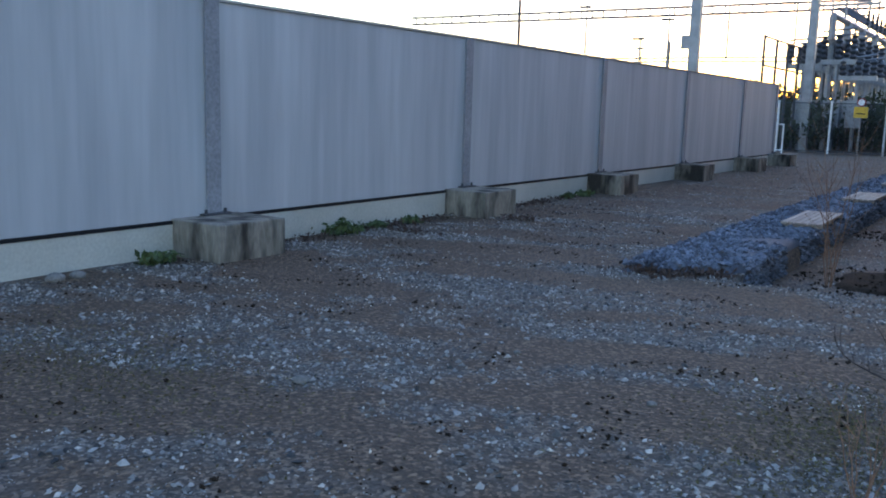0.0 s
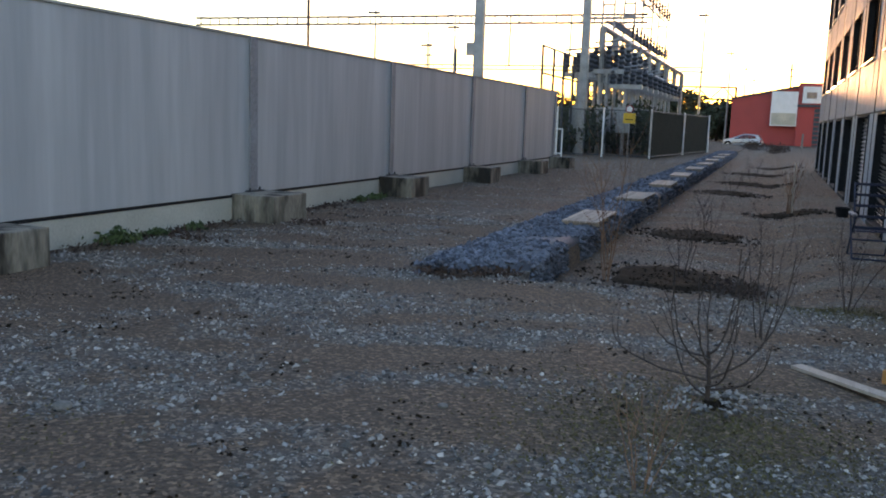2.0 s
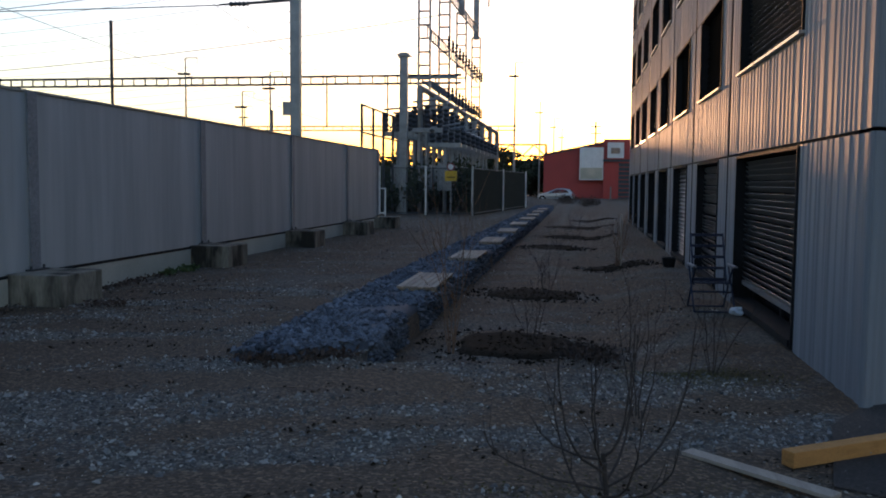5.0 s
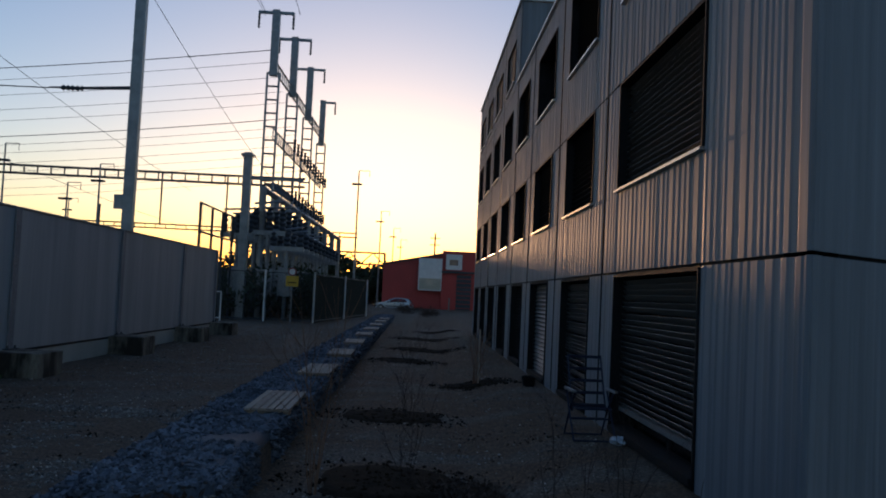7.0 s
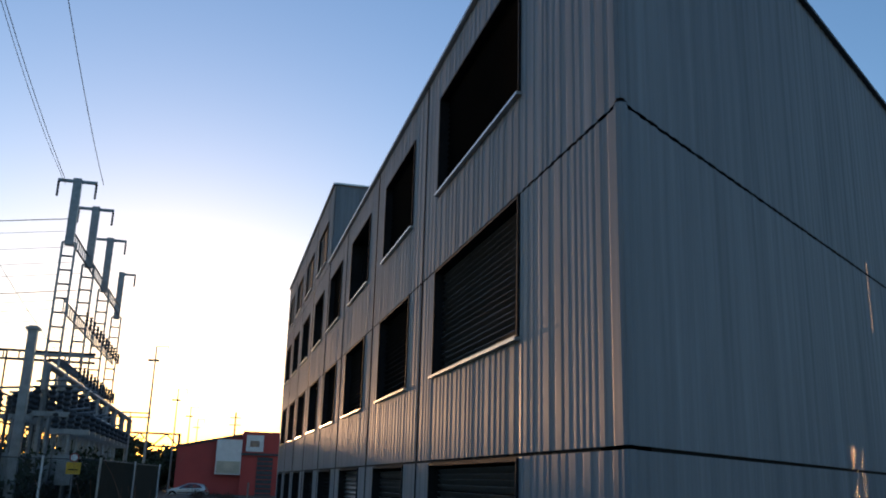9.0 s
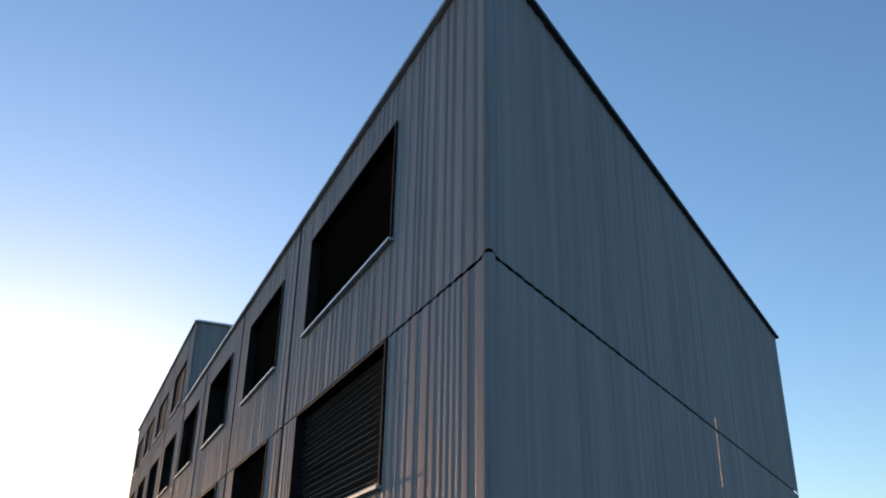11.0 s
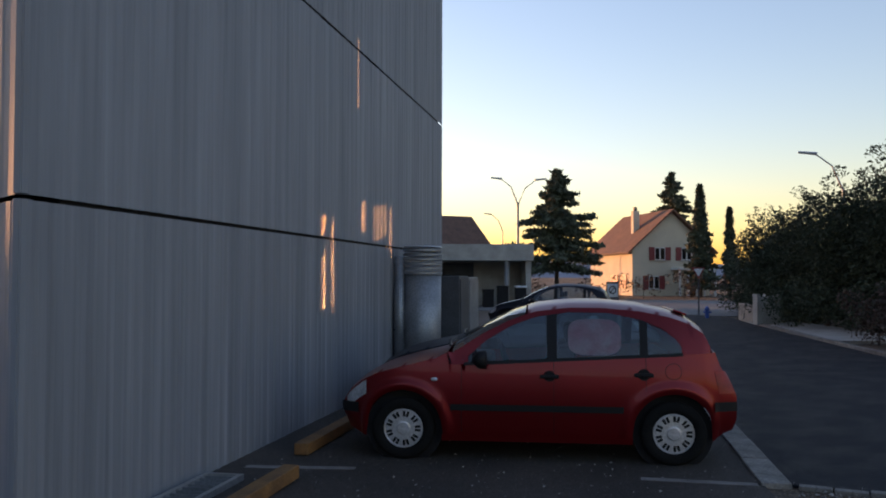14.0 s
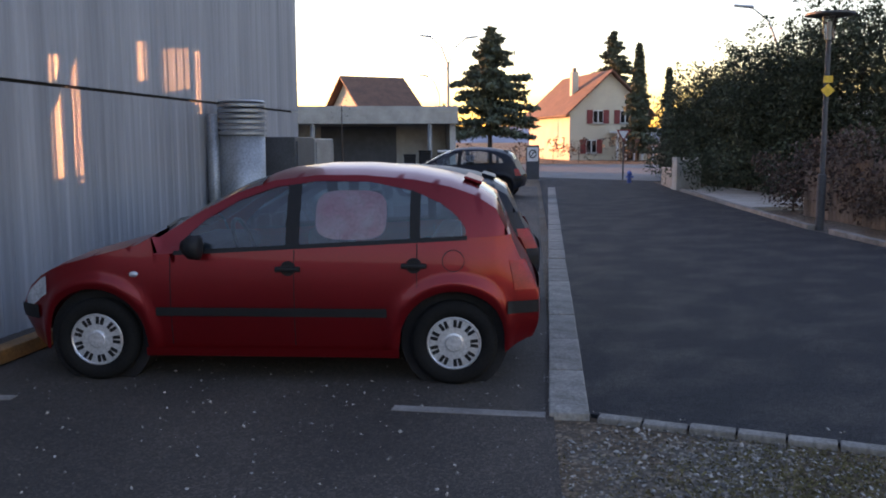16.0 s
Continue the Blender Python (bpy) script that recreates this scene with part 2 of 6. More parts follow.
REARGLASS = mat("tinted_rear_glass", (0.05, 0.065, 0.075), (0.04, 0.052, 0.06), 2, 0.12, 0, 0, 20, spec=0.4)
CARGLASS = glass("car_glass", (0.78, 0.90, 0.92), 0.02, 0.9)
LAMPGLASS = mat("headlight_glass", (0.55, 0.57, 0.60), (0.35, 0.37, 0.40), 12, 0.1, 0.3, 0, 60, coat=1)
TAILRED = mat("tail_lamp_red", (0.34, 0.012, 0.009), (0.24, 0.009, 0.007), 12, 0.3, 0, 0, 60, spec=0.3)
PINK = mat("pink_fabric", (0.58, 0.20, 0.25), (0.60, 0.34, 0.36), 7, 0.8, 0, 0.05, 60)
SEATGREY = mat("seat_fabric", (0.06, 0.065, 0.075), (0.045, 0.05, 0.06), 6, 0.9, 0, 0.1, 60)
BLUEPAINT = mat("dark_blue_steel", (0.02, 0.028, 0.06), (0.016, 0.022, 0.05), 6, 0.45, 0.2, 0, 60)
PLASTIC = mat("white_plastic_film", (0.62, 0.68, 0.74), (0.5, 0.56, 0.62), 9, 0.4, 0, 0.4, 20)
# haze of distance is put into this blue-grey base colour
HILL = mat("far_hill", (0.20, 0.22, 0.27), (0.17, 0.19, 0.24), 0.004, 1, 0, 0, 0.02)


# ---- builders ----
def part(name, bm, material, parent, label="", smooth=False):
    me = bpy.data.meshes.new(name)
    bmesh.ops.recalc_face_normals(bm, faces=bm.faces)
    if smooth:
        for f in bm.faces:
            f.smooth = True
    bm.to_mesh(me)
    bm.free()
    me.materials.append(material)
    ob = new(name, me)
    if parent is not None:
        ob.parent = parent
    return tagged(ob, label)


def thing(name, label, category, m=None, group="", kind=""):
    ob = new(name)
    ob.matrix_world = m or Matrix()
    return tagged(ob, label, category, group, kind)


def solo(name, bm, material, label, category, group="", kind="", smooth=False):
    return tagged(part(name, bm, material, None, "", smooth), label, category, group, kind)


def box(bm, x0, x1, y0, y1, z0, z1, m=None, bevel=0.0):
    vs = [bm.verts.new(Vector((x, y, z)) if m is None else m @ Vector((x, y, z))) for z in (z0, z1) for x, y in ((x0, y0), (x1, y0), (x1, y1), (x0, y1))]
    fs = [bm.faces.new([vs[i] for i in q]) for q in ((3, 2, 1, 0), (4, 5, 6, 7), (0, 1, 5, 4), (1, 2, 6, 5), (2, 3, 7, 6), (3, 0, 4, 7))]
    if bevel:
        es = list({e for f in fs for e in f.edges})
        bmesh.ops.bevel(bm, geom=es, offset=bevel, segments=2, affect="EDGES", profile=0.6)
    return bm


def B(*a, **k):
    return box(bmesh.new(), *a, **k)


def tube(bm, pts, rad, n=6):
    """A round bar through pts; rad is one radius or one for each point."""
    pts = [Vector(p) for p in pts]
    rads = rad if isinstance(rad, (list, tuple)) else [rad] * len(pts)
    rings = []
    for i, p in enumerate(pts):
        d = (pts[min(i + 1, len(pts) - 1)] - pts[max(i - 1, 0)]).normalized()
        a = d.orthogonal().normalized() if abs(d.z) > 0.99 else d.cross(Vector((0, 0, 1))).normalized()
        b = d.cross(a)
        rings.append([bm.verts.new(p + (a * math.cos(2 * math.pi * k / n) + b * math.sin(2 * math.pi * k / n)) * rads[i]) for k in range(n)])
    for r, s in zip(rings, rings[1:]):
        for k in range(n):
            bm.faces.new((r[k], r[(k + 1) % n], s[(k + 1) % n], s[k]))
    bm.faces.new(rings[0][::-1])
    bm.faces.new(rings[-1])
    return bm


def T(pts, rad, n=6):
    return tube(bmesh.new(), pts, rad, n)


def disc(bm, m, prof, n=24):
    """A turned form round m's x axis; prof: rows of (along, radius)."""
    rings = [[bm.verts.new(m @ Vector((a, r * math.cos(2 * math.pi * k / n), r * math.sin(2 * math.pi * k / n)))) for k in range(n)] for a, r in prof]
    for r, s in zip(rings, rings[1:]):
        for k in range(n):
            bm.faces.new((r[k], r[(k + 1) % n], s[(k + 1) % n], s[k]))
    if prof[0][1] > 1e-4:
        bm.faces.new(rings[0][::-1])
    if prof[-1][1] > 1e-4:
        bm.faces.new(rings[-1])
    return bm


def smooth01(a, b, v):
    t = min(1.0, max(0.0, (v - a) / (b - a)))
    return t * t * (3 - 2 * t)


def ground_z(x, y):
    z = -0.12 * smooth01(-3.2, -0.4, x) * smooth01(60, 40, y)
    edge = 0.5 + 0.15 * (x + 3.9)
    if x > -4.2:
        z -= 0.26 * smooth01(edge - 0.1, edge + 0.55, y) * (1 - smooth01(-2.0, -0.7, x)) * smooth01(62, 50, y)
    return z + 0.012 * noise.noise(Vector((x * 1.3, y * 1.3, 0)))


def worn_earth(x, y):
    """0 on loose gravel, 1 on the bare earth of the wheel tracks."""
    u, v = 0.93 * x + 0.36 * y, -0.36 * x + 0.93 * y
    bend_ = v + 0.5 * noise.noise(Vector((u * 0.25, v * 0.2, 11)))
    bands = 0.5 + 0.5 * math.sin(bend_ * 4.6 + 1.3)
    patch = noise.noise(Vector((u * 0.42, v * 1.15, 3)))
    small = noise.noise(Vector((u * 1.6, v * 3.2, 7)))
    return min(1.0, max(0.0, 0.50 + 0.8 * patch + 0.5 * small + 0.28 * (bands - 0.5)))


STONE_SHAPE = [(1, 0, 0), (-1, 0, 0), (0, 1, 0), (0, -1, 0), (0, 0, 1), (0, 0, -1)]
STONE_FACES = [(0, 2, 4), (2, 1, 4), (1, 3, 4), (3, 0, 4), (2, 0, 5), (1, 2, 5), (3, 1, 5), (0, 3, 5)]


def stones(name, places, material, parent, label="", category="", kind="stuff"):
    """Many small broken stones joined: places are rows of (x, y, z, size)."""
    rng = np.random.default_rng(len(places))
    p = np.array(places)
    n = len(p)
    shape = np.array(STONE_SHAPE)[None] * rng.uniform(0.55, 1.25, (n, 6, 1)) * rng.uniform(0.6, 1.3, (n, 1, 3)) * np.array([1, 1, 0.7])
    ang = rng.uniform(0, 6.28, n)
    c, s = np.cos(ang)[:, None], np.sin(ang)[:, None]
    xs, ys = shape[..., 0] * c - shape[..., 1] * s, shape[..., 0] * s + shape[..., 1] * c
    v = np.stack([xs, ys, shape[..., 2] + 0.35 * shape[..., 0]], -1) * p[:, None, 3:4] + p[:, None, :3]
    f = (np.array(STONE_FACES)[None] + 6 * np.arange(n)[:, None, None]).reshape(-1, 3)
    me = bpy.data.meshes.new(name)
    me.from_pydata(v.reshape(-1, 3).tolist(), [], f.tolist())
    me.materials.append(material)
    ob = new(name, me)
    if parent is not None:
        ob.parent = parent
    return tagged(ob, label, category, "", kind)


def leaves(name, places, size, material, parent, rng, label="", long=1.0):
    """Many small leaf-like blades, one mesh; places are rows of x, y, z."""
    p = np.array(places)
    n = len(p)
    a, b = rng.normal(size=(n, 3)), rng.normal(size=(n, 3))
    a /= np.linalg.norm(a, axis=1)[:, None]
    b = np.cross(a, b)
    b /= np.linalg.norm(b, axis=1)[:, None]
    s = rng.uniform(0.5, 1.4, (n, 1)) * size
    v = np.stack([p - a * s * long, p + b * s * 0.45, p + a * s * long, p - b * s * 0.45], 1)
    f = np.arange(4 * n).reshape(-1, 4)
    me = bpy.data.meshes.new(name)
    me.from_pydata(v.reshape(-1, 3).tolist(), [], f.tolist())
    me.materials.append(material)
    ob = new(name, me)
    ob.parent = parent
    return tagged(ob, label)


# ---- ground ----
def spread(lo, hi, step, far):
    fine = list(np.arange(lo, hi + 1e-6, step))
    out = [lo - d for d in far][::-1] + fine + [hi + d for d in far]
    return out


FAR = (0.6, 1.4, 2.6, 4.5, 7, 11, 17, 26, 40, 60, 90, 140, 220, 400, 900, 2500)
gx = sorted(set(spread(-10, 8, 0.15, FAR) + [-4.215, -4.185]))
gy = spread(-10, 12, 0.15, FAR)
gv = [(x, y, ground_z(x, y)) for y in gy for x in gx]
nx = len(gx)
gf = [(j * nx + i, j * nx + i + 1, (j + 1) * nx + i + 1, (j + 1) * nx + i) for j in range(len(gy) - 1) for i in range(nx - 1)]
gme = bpy.data.meshes.new("ground")
gme.from_pydata(gv, [], gf)
gme.materials.append(GRAVEL)
gme.attributes.new("worn_earth", "FLOAT", "POINT").data.foreach_set("value", [worn_earth(x, y) for x, y, _ in gv])
for f in gme.polygons:
    f.use_smooth = True
tagged(new("ground", gme), "grey-brown gravel yard with worn earthy tracks", "ground", kind="structure")

E_DIR = Vector((0.811, 0.585, 0)).normalized()
N_DIR = Vector((E_DIR.y, -E_DIR.x, 0))


def flat(pts, z, name, material, label, category, thick=0.05):
    bm = bmesh.new()
    top = [bm.verts.new((x, y, z)) for x, y in pts]
    low = [bm.verts.new((x, y, z - thick)) for x, y in pts]
    bm.faces.new(top)
    bm.faces.new(low[::-1])
    for k in range(len(pts)):
        bm.faces.new((top[k], low[k], low[(k + 1) % len(pts)], top[(k + 1) % len(pts)]))
    return solo(name, bm, material, label, category, kind="structure")


def en(s, d):
    """A place s metres along the gable wall from the corner and d metres out from it."""
    p = E_DIR * s + N_DIR * d
    return (p.x, p.y)


flat([(-0.75, -1.95), (0.6, -2.7), (2.2, -2.95), (4.08, -2.8), (5.1, -2.0), (26.5, 14.4), (24, 19.0), en(16, -0.2), en(0.1, -0.05), (-0.4, -0.6)], -0.10, "parking_area", PARKING, "dark patchy asphalt of the parking bays beside the building", "parking area")
flat([(5.24, -2.08), (5.27, -2.25), (6.65, -5.8), (8.0, -9.4), (12.5, -3.6), (15.34, -0.72), (17.16, 1.09), (20.8, 3.9), (28.5, 10.2), (33, 13.5), (33, 19.3), (26.9, 14.55)], -0.095, "road", ASPHALT, "smooth dark asphalt access road", "road")
flat([(33.01, 13.5), (37, 10), (60, -14), (75, 0), (48, 38), (24, 62), (14, 52), (33.01, 19.3)], -0.084, "street", mat("worn_street_asphalt", (0.16, 0.15, 0.14), (0.12, 0.115, 0.11), 0.4, 0.85, 0, 0.3, 60), "pale worn asphalt of the cross street", "street")


# kerb strip between bays and road, laid in pieces
def kerb_run(name, p, q, width, height, z, length, label, mate=KERB, n_max=70):
    p, q = Vector((*p, 0)), Vector((*q, 0))
    d = (q - p).normalized()
    run = thing(name, label, "kerb", kind="structure")
    bm = B(0.006, length - 0.006, -width / 2, width / 2, 0, height, bevel=0.012)
    first = part("kerb_stone", bm, mate, run)
    count = min(n_max, int((q - p).length / length))
    rz = math.degrees(math.atan2(d.y, d.x))
    first.matrix_basis = pose(p.x, p.y, z, 0, 0, rz)
    for k in range(1, count):
        o = new("kerb_stone", first.data)
        o.parent = run
        c = p + d * length * k
        o.matrix_basis = pose(c.x, c.y, z + random.uniform(-0.006, 0.006), 0, random.uniform(-0.5, 0.5), rz + random.uniform(-0.6, 0.6))
    return run


kerb_run("kerb_strip", (5.12, -2.1), (26.75, 13.95), 0.24, 0.065, -0.14, 1.0, "pale concrete kerb strip between parking bays and road")
kerb_run("cobble_edge", (5.24, -2.22), (7.9, -9.2), 0.10, 0.055, -0.14, 0.26, "row of small granite cobbles edging the asphalt road")
kerb_run("road_kerb", (12.3, -3.75), (17.2, 1.05), 0.14, 0.12, -0.13, 1.0, "low concrete kerb along the garden side of the road")
kerb_run("road_kerb", (17.2, 1.05), (28.5, 10.1), 0.14, 0.12, -0.13, 1.0, "low concrete kerb along the garden side of the road")

for name, a, b in (("bay_line", (5.06, -1.97), (4.54, -1.2)), ("bay_line", (3.04, 0.74), (2.38, 1.46)), ("bay_line", (6.9, 0.55), (6.3, 1.35))):
    d = (Vector(b) - Vector(a)).normalized()
    w = Vector((-d.y, d.x)) * 0.05
    flat([tuple(Vector(a) - w), tuple(Vector(b) - w), tuple(Vector(b) + w), tuple(Vector(a) + w)], -0.096, name, LINE, "worn pale paint line of a parking bay", "road marking", 0.02)

# ---- noise barrier along the railway ----
WALL_X, WALL_TOP = -9.30, 2.75
POST_Y = [3.49 + 5.27 * k for k in range(-4, 4)] + [23.4]
barrier = thing("noise_barrier", "grey streaked concrete noise barrier on a pale plinth", "barrier", kind="structure")
for y0, y1 in zip(POST_Y, POST_Y[1:]):
    bm = B(WALL_X - 0.26, WALL_X - 0.12, y0 + 0.02, y1 - 0.02, 0.372, WALL_TOP, bevel=0.01)
    part("panel", bm, BARRIER, barrier)
    part("plinth", B(WALL_X - 0.3, WALL_X - 0.1, y0 + 0.008, y1 - 0.008, -0.3, 0.37, bevel=0.012), PLINTH, barrier, "pale concrete plinth with algae stains")
    # shadow line of the panel overhang, built as a near-black strip
    part("dark_strip", B(WALL_X - 0.117, WALL_X - 0.094, y0 + 0.2, y1 - 0.2, 0.345, 0.385), BLACK, barrier, "dark strip drawing the shadow under the panel edge")
    part("coping", B(WALL_X - 0.28, WALL_X - 0.10, y0 + 0.1, y1 - 0.1, WALL_TOP + 0.002, WALL_TOP + 0.035), CONCRETE, barrier, "weathered top edge")
for y in POST_Y:
    bm = bmesh.new()
    box(bm, WALL_X - 0.30, WALL_X - 0.27, y - 0.1, y + 0.1, 0.37, WALL_TOP + 0.03)
    box(bm, WALL_X - 0.27, WALL_X - 0.11, y - 0.007, y + 0.007, 0.37, WALL_TOP + 0.03)
    box(bm, WALL_X - 0.11, WALL_X - 0.085, y - 0.1, y + 0.1, 0.37, WALL_TOP + 0.03)
    post = part("post", bm, POSTGREY, barrier, "grey steel post")
    part("base_plate", B(WALL_X - 0.36, WALL_X - 0.02, y - 0.19, y + 0.19, 0.405, 0.425), DARKSTEEL, post)
    for dx in (-0.31, -0.07):
        for dy in (-0.14, 0.14):
            part("bolt", T([(WALL_X + dx, y + dy, 0.42), (WALL_X + dx, y + dy, 0.47)], 0.018, 6), DARKSTEEL, post)
for y in POST_Y:
    bm = B(WALL_X - 0.45, WALL_X + 0.64, y - 0.58, y + 0.38, -0.3, 0.402, bevel=0.02)
    solo("foundation_block", bm, BLOCKMAT, "stained concrete foundation block under a barrier post", "foundation", "barrier foundations")

# ---- gabion strip with benches ----
GX0, GX1, GY0, GY1 = -5.2, -4.22, 0.35, 56.0
strip = thing("stone_strip", "raised strip of blue-grey crushed stone beside the path", "gabion")
bm = bmesh.new()
rows = [(GX0 - 0.25, -0.05), (GX0, 0.05), (GX0 + 0.3, 0.09), (GX1 - 0.1, 0.10), (GX1, 0.05), (GX1 + 0.03, -0.36)]
ys = [GY0 - 0.35] + list(np.arange(GY0, GY1, 0.5))
grid = [[bm.verts.new((x, y + 0.9 * (x - GX0) * max(0.0, 1 - j / 4), z if j else -0.1)) for x, z in rows] for j, y in enumerate(ys)]
for a, b in zip(grid, grid[1:]):
    for k in range(len(rows) - 1):
        bm.faces.new((a[k], a[k + 1], b[k + 1], b[k]))
part("bed", bm, BLUESTONE, strip, "bed of crushed stone", True)
rng = np.random.default_rng(4)


def strip_spot(lo, hi):
    if rng.random() < 0.68:
        x = rng.uniform(GX0 - 0.12, GX1)
        return (x, max(rng.uniform(lo, hi), lo + 0.9 * (x - GX0) + rng.uniform(-0.15, 0.45)), rng.uniform(0.06, 0.105))
    return (GX1 + rng.uniform(0.0, 0.04), max(rng.uniform(lo, hi), lo + 0.85 + rng.uniform(-0.1, 0.5)), rng.uniform(-0.33, 0.07))


near = [(*strip_spot(GY0 - 0.1, 2.8), rng.uniform(0.03, 0.065)) for _ in range(300)]
rest = [(*strip_spot(GY0 - 0.1, 2.8), rng.uniform(0.02, 0.05)) for _ in range(2600)] + [(*strip_spot(2.8, 12), rng.uniform(0.025, 0.06)) for _ in range(6500)] + [(*strip_spot(12, GY1), rng.uniform(0.03, 0.075)) for _ in range(8000)]
stones("rubble", rest, BLUESTONE, strip, "blue-grey crushed stones")
shapes = []
for k in range(6):
    me = bpy.data.meshes.new("stone")
    me.from_pydata([tuple(np.array(v) * rng.uniform(0.6, 1.25) * np.array([1.1, 0.9, 0.75])) for v in STONE_SHAPE], [], STONE_FACES)
    me.materials.append(BLUESTONE1)
    shapes.append(me)
for k, (x, y, z, s) in enumerate(near):
    o = new("stone", shapes[k % 6])
    o.parent = strip
    o.matrix_basis = pose(x, y, z, rng.uniform(-40, 40), rng.uniform(-40, 40), rng.uniform(0, 360)) @ Matrix.Diagonal((s, s, s, 1))

bench = thing("bench_board", "weathered slatted wooden seat board lying on the stone strip", "bench", group="boards on the stone strip")
for k in range(6):
    x = -0.24 + 0.094 * k
    part("slat", B(x - 0.04, x + 0.04, -0.96, 0.96, 0.045, 0.075, bevel=0.006), BOARD, bench)
for y in (-0.85, 0, 0.85):
    part("batten", B(-0.27, 0.27, y - 0.04, y + 0.04, 0.0, 0.045), BOARD, bench)
bench.matrix_basis = pose(-4.47, 5.68, 0.10, 0, 0, 1.0)
for k in range(1, 9):
    copy_thing(bench, pose(-4.47 + 0.01 * (k % 3), 5.68 + 4.82 * k, 0.10, 0, 0, random.uniform(-1.5, 1.5)))

# ---- office building with ribbed metal cladding ----
MF = Matrix(((0, -1, 0, 0), (1, 0, 0, 0), (0, 0, 1, 0), (0, 0, 0, 1)))
ME = Matrix(((-E_DIR.x, N_DIR.x, 0, 0), (-E_DIR.y, N_DIR.y, 0, 0), (0, 0, 1, 0), (0, 0, 0, 1)))
Z0, Z1, Z2, Z3, Z4 = -0.12, 2.05, 4.70, 7.95, 10.4
office = thing("office_building", "wedge-shaped office building clad in grey ribbed metal with dark recessed windows", "building")
JOINTS = [0.0, 6.8, 11.15, 15.5, 19.2, 23.4, 27.3, 31.0, 34.9]
WIN = [(2.36, 5.96), (7.68, 10.27), (12.03, 14.66), (16.35, 18.75), (20.3, 22.65), (24.3, 26.6), (28.1, 30.3), (31.8, 33.9)]
STOREY = [(Z0 + 0.02, Z1, (Z0 + 0.02, Z1 - 0.03)), (Z1, Z2, (3.18, Z2 - 0.02)), (Z2, Z3, (5.83, 7.36)), (Z3, Z4, (8.25, 9.55))]
rib_rng = random.Random(5)


def ribbed(m, u0, u1, z0, z1, name="cladding_panel"):
    """A panel of folded sheet with upright ribs of uneven width."""
    bm = bmesh.new()
    prof, u = [(u0, 0.0)], u0
    while u < u1 - 0.05:
        gap, rib = rib_rng.choice((0.03, 0.06, 0.11)), rib_rng.choice((0.04, 0.08, 0.13))
        for du, d in ((gap, 0.0), (0.028, 0.009), (rib, 0.009), (0.028, 0.0)):
            u += du
            if u < u1:
                prof.append((u, d))
    prof.append((u1, 0.0))
    low = [bm.verts.new(m @ Vector((a, d, z0))) for a, d in prof]
    top = [bm.verts.new(m @ Vector((a, d, z1))) for a, d in prof]
    for k in range(len(prof) - 1):
        bm.faces.new((low[k], low[k + 1], top[k + 1], top[k]))
    bl, br = [bm.verts.new(m @ Vector((a, -0.02, z))) for a, z in ((u0, z0), (u0, z1))], [bm.verts.new(m @ Vector((a, -0.02, z))) for a, z in ((u1, z0), (u1, z1))]
    bm.faces.new((bl[0], low[0], top[0], bl[1]))
    bm.faces.new((low[-1], br[0], br[1], top[-1]))
    return part(name, bm, CLAD, office)


def pierced(bm, m, us, zs, holes, d0, d1):
    for a, b in zip(us, us[1:]):
        for c, e in zip(zs, zs[1:]):
            mu, mz = (a + b) / 2, (c + e) / 2
            if not any(h[0] < mu < h[1] and h[2] < mz < h[3] for h in holes):
                box(bm, a, b, d0, d1, c, e, m)
    bmesh.ops.remove_doubles(bm, verts=bm.verts, dist=0.001)
    return bm


holes = []
for (a, b) in WIN:
    for k, (_, _, (w0, w1)) in enumerate(STOREY):
        if k < 3 or a > 19.2:
            holes.append((a, b, w0, w1, k))
zs = sorted({Z0 - 0.2, Z3 + 0.02} | {h[2] for h in holes if h[4] < 3} | {h[3] for h in holes if h[4] < 3})
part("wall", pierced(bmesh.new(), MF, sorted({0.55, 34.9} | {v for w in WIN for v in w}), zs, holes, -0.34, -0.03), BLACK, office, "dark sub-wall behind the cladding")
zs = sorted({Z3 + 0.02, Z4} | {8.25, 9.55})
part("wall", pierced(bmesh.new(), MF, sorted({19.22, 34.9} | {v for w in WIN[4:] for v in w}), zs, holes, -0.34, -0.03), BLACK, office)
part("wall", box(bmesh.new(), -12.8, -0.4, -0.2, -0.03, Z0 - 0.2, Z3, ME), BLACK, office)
g = 0.016
for k, ((j0, j1), (a, b)) in enumerate(zip(zip(JOINTS, JOINTS[1:]), WIN)):
    for s, (z0, z1, (w0, w1)) in enumerate(STOREY):
        if s == 3 and k < 4:
            continue
        zl, zh = z0 + g, z1 - (g if z1 < Z3 or s == 2 and k > 3 else -0.002)
        if s == 0:
            zl = Z0
        for u0, u1, y0, y1 in ((j0 + 0.026, a, zl, zh), (b, j1 - 0.026, zl, zh), (a, b, zl, w0 - 0.02), (a, b, w1 + 0.02, zh)):
            if y1 - y0 > 0.06 and u1 - u0 > 0.06:
                ribbed(MF, u0, u1, y0, y1)
for s0, s1 in zip((0.0, 4.5, 9.0), (4.5, 9.0, 13.08)):
    for z0, z1 in ((Z0, Z1), (Z1, Z2), (Z2, Z3)):
        ribbed(ME, -s1 + 0.004, -s0 - 0.004, z0 + g, z1 - (g if z1 < Z3 else -0.002))
for k, j in enumerate(JOINTS[1:-1]):
    for s, (z0, z1, _) in enumerate(STOREY):
        if s < 3 or k > 3:
            part("joint_strip", box(bmesh.new(), j - 0.0255, j + 0.0255, -0.028, 0.014, z0 + g, z1 - g, MF), SCREEN, office, "dark upright joint")
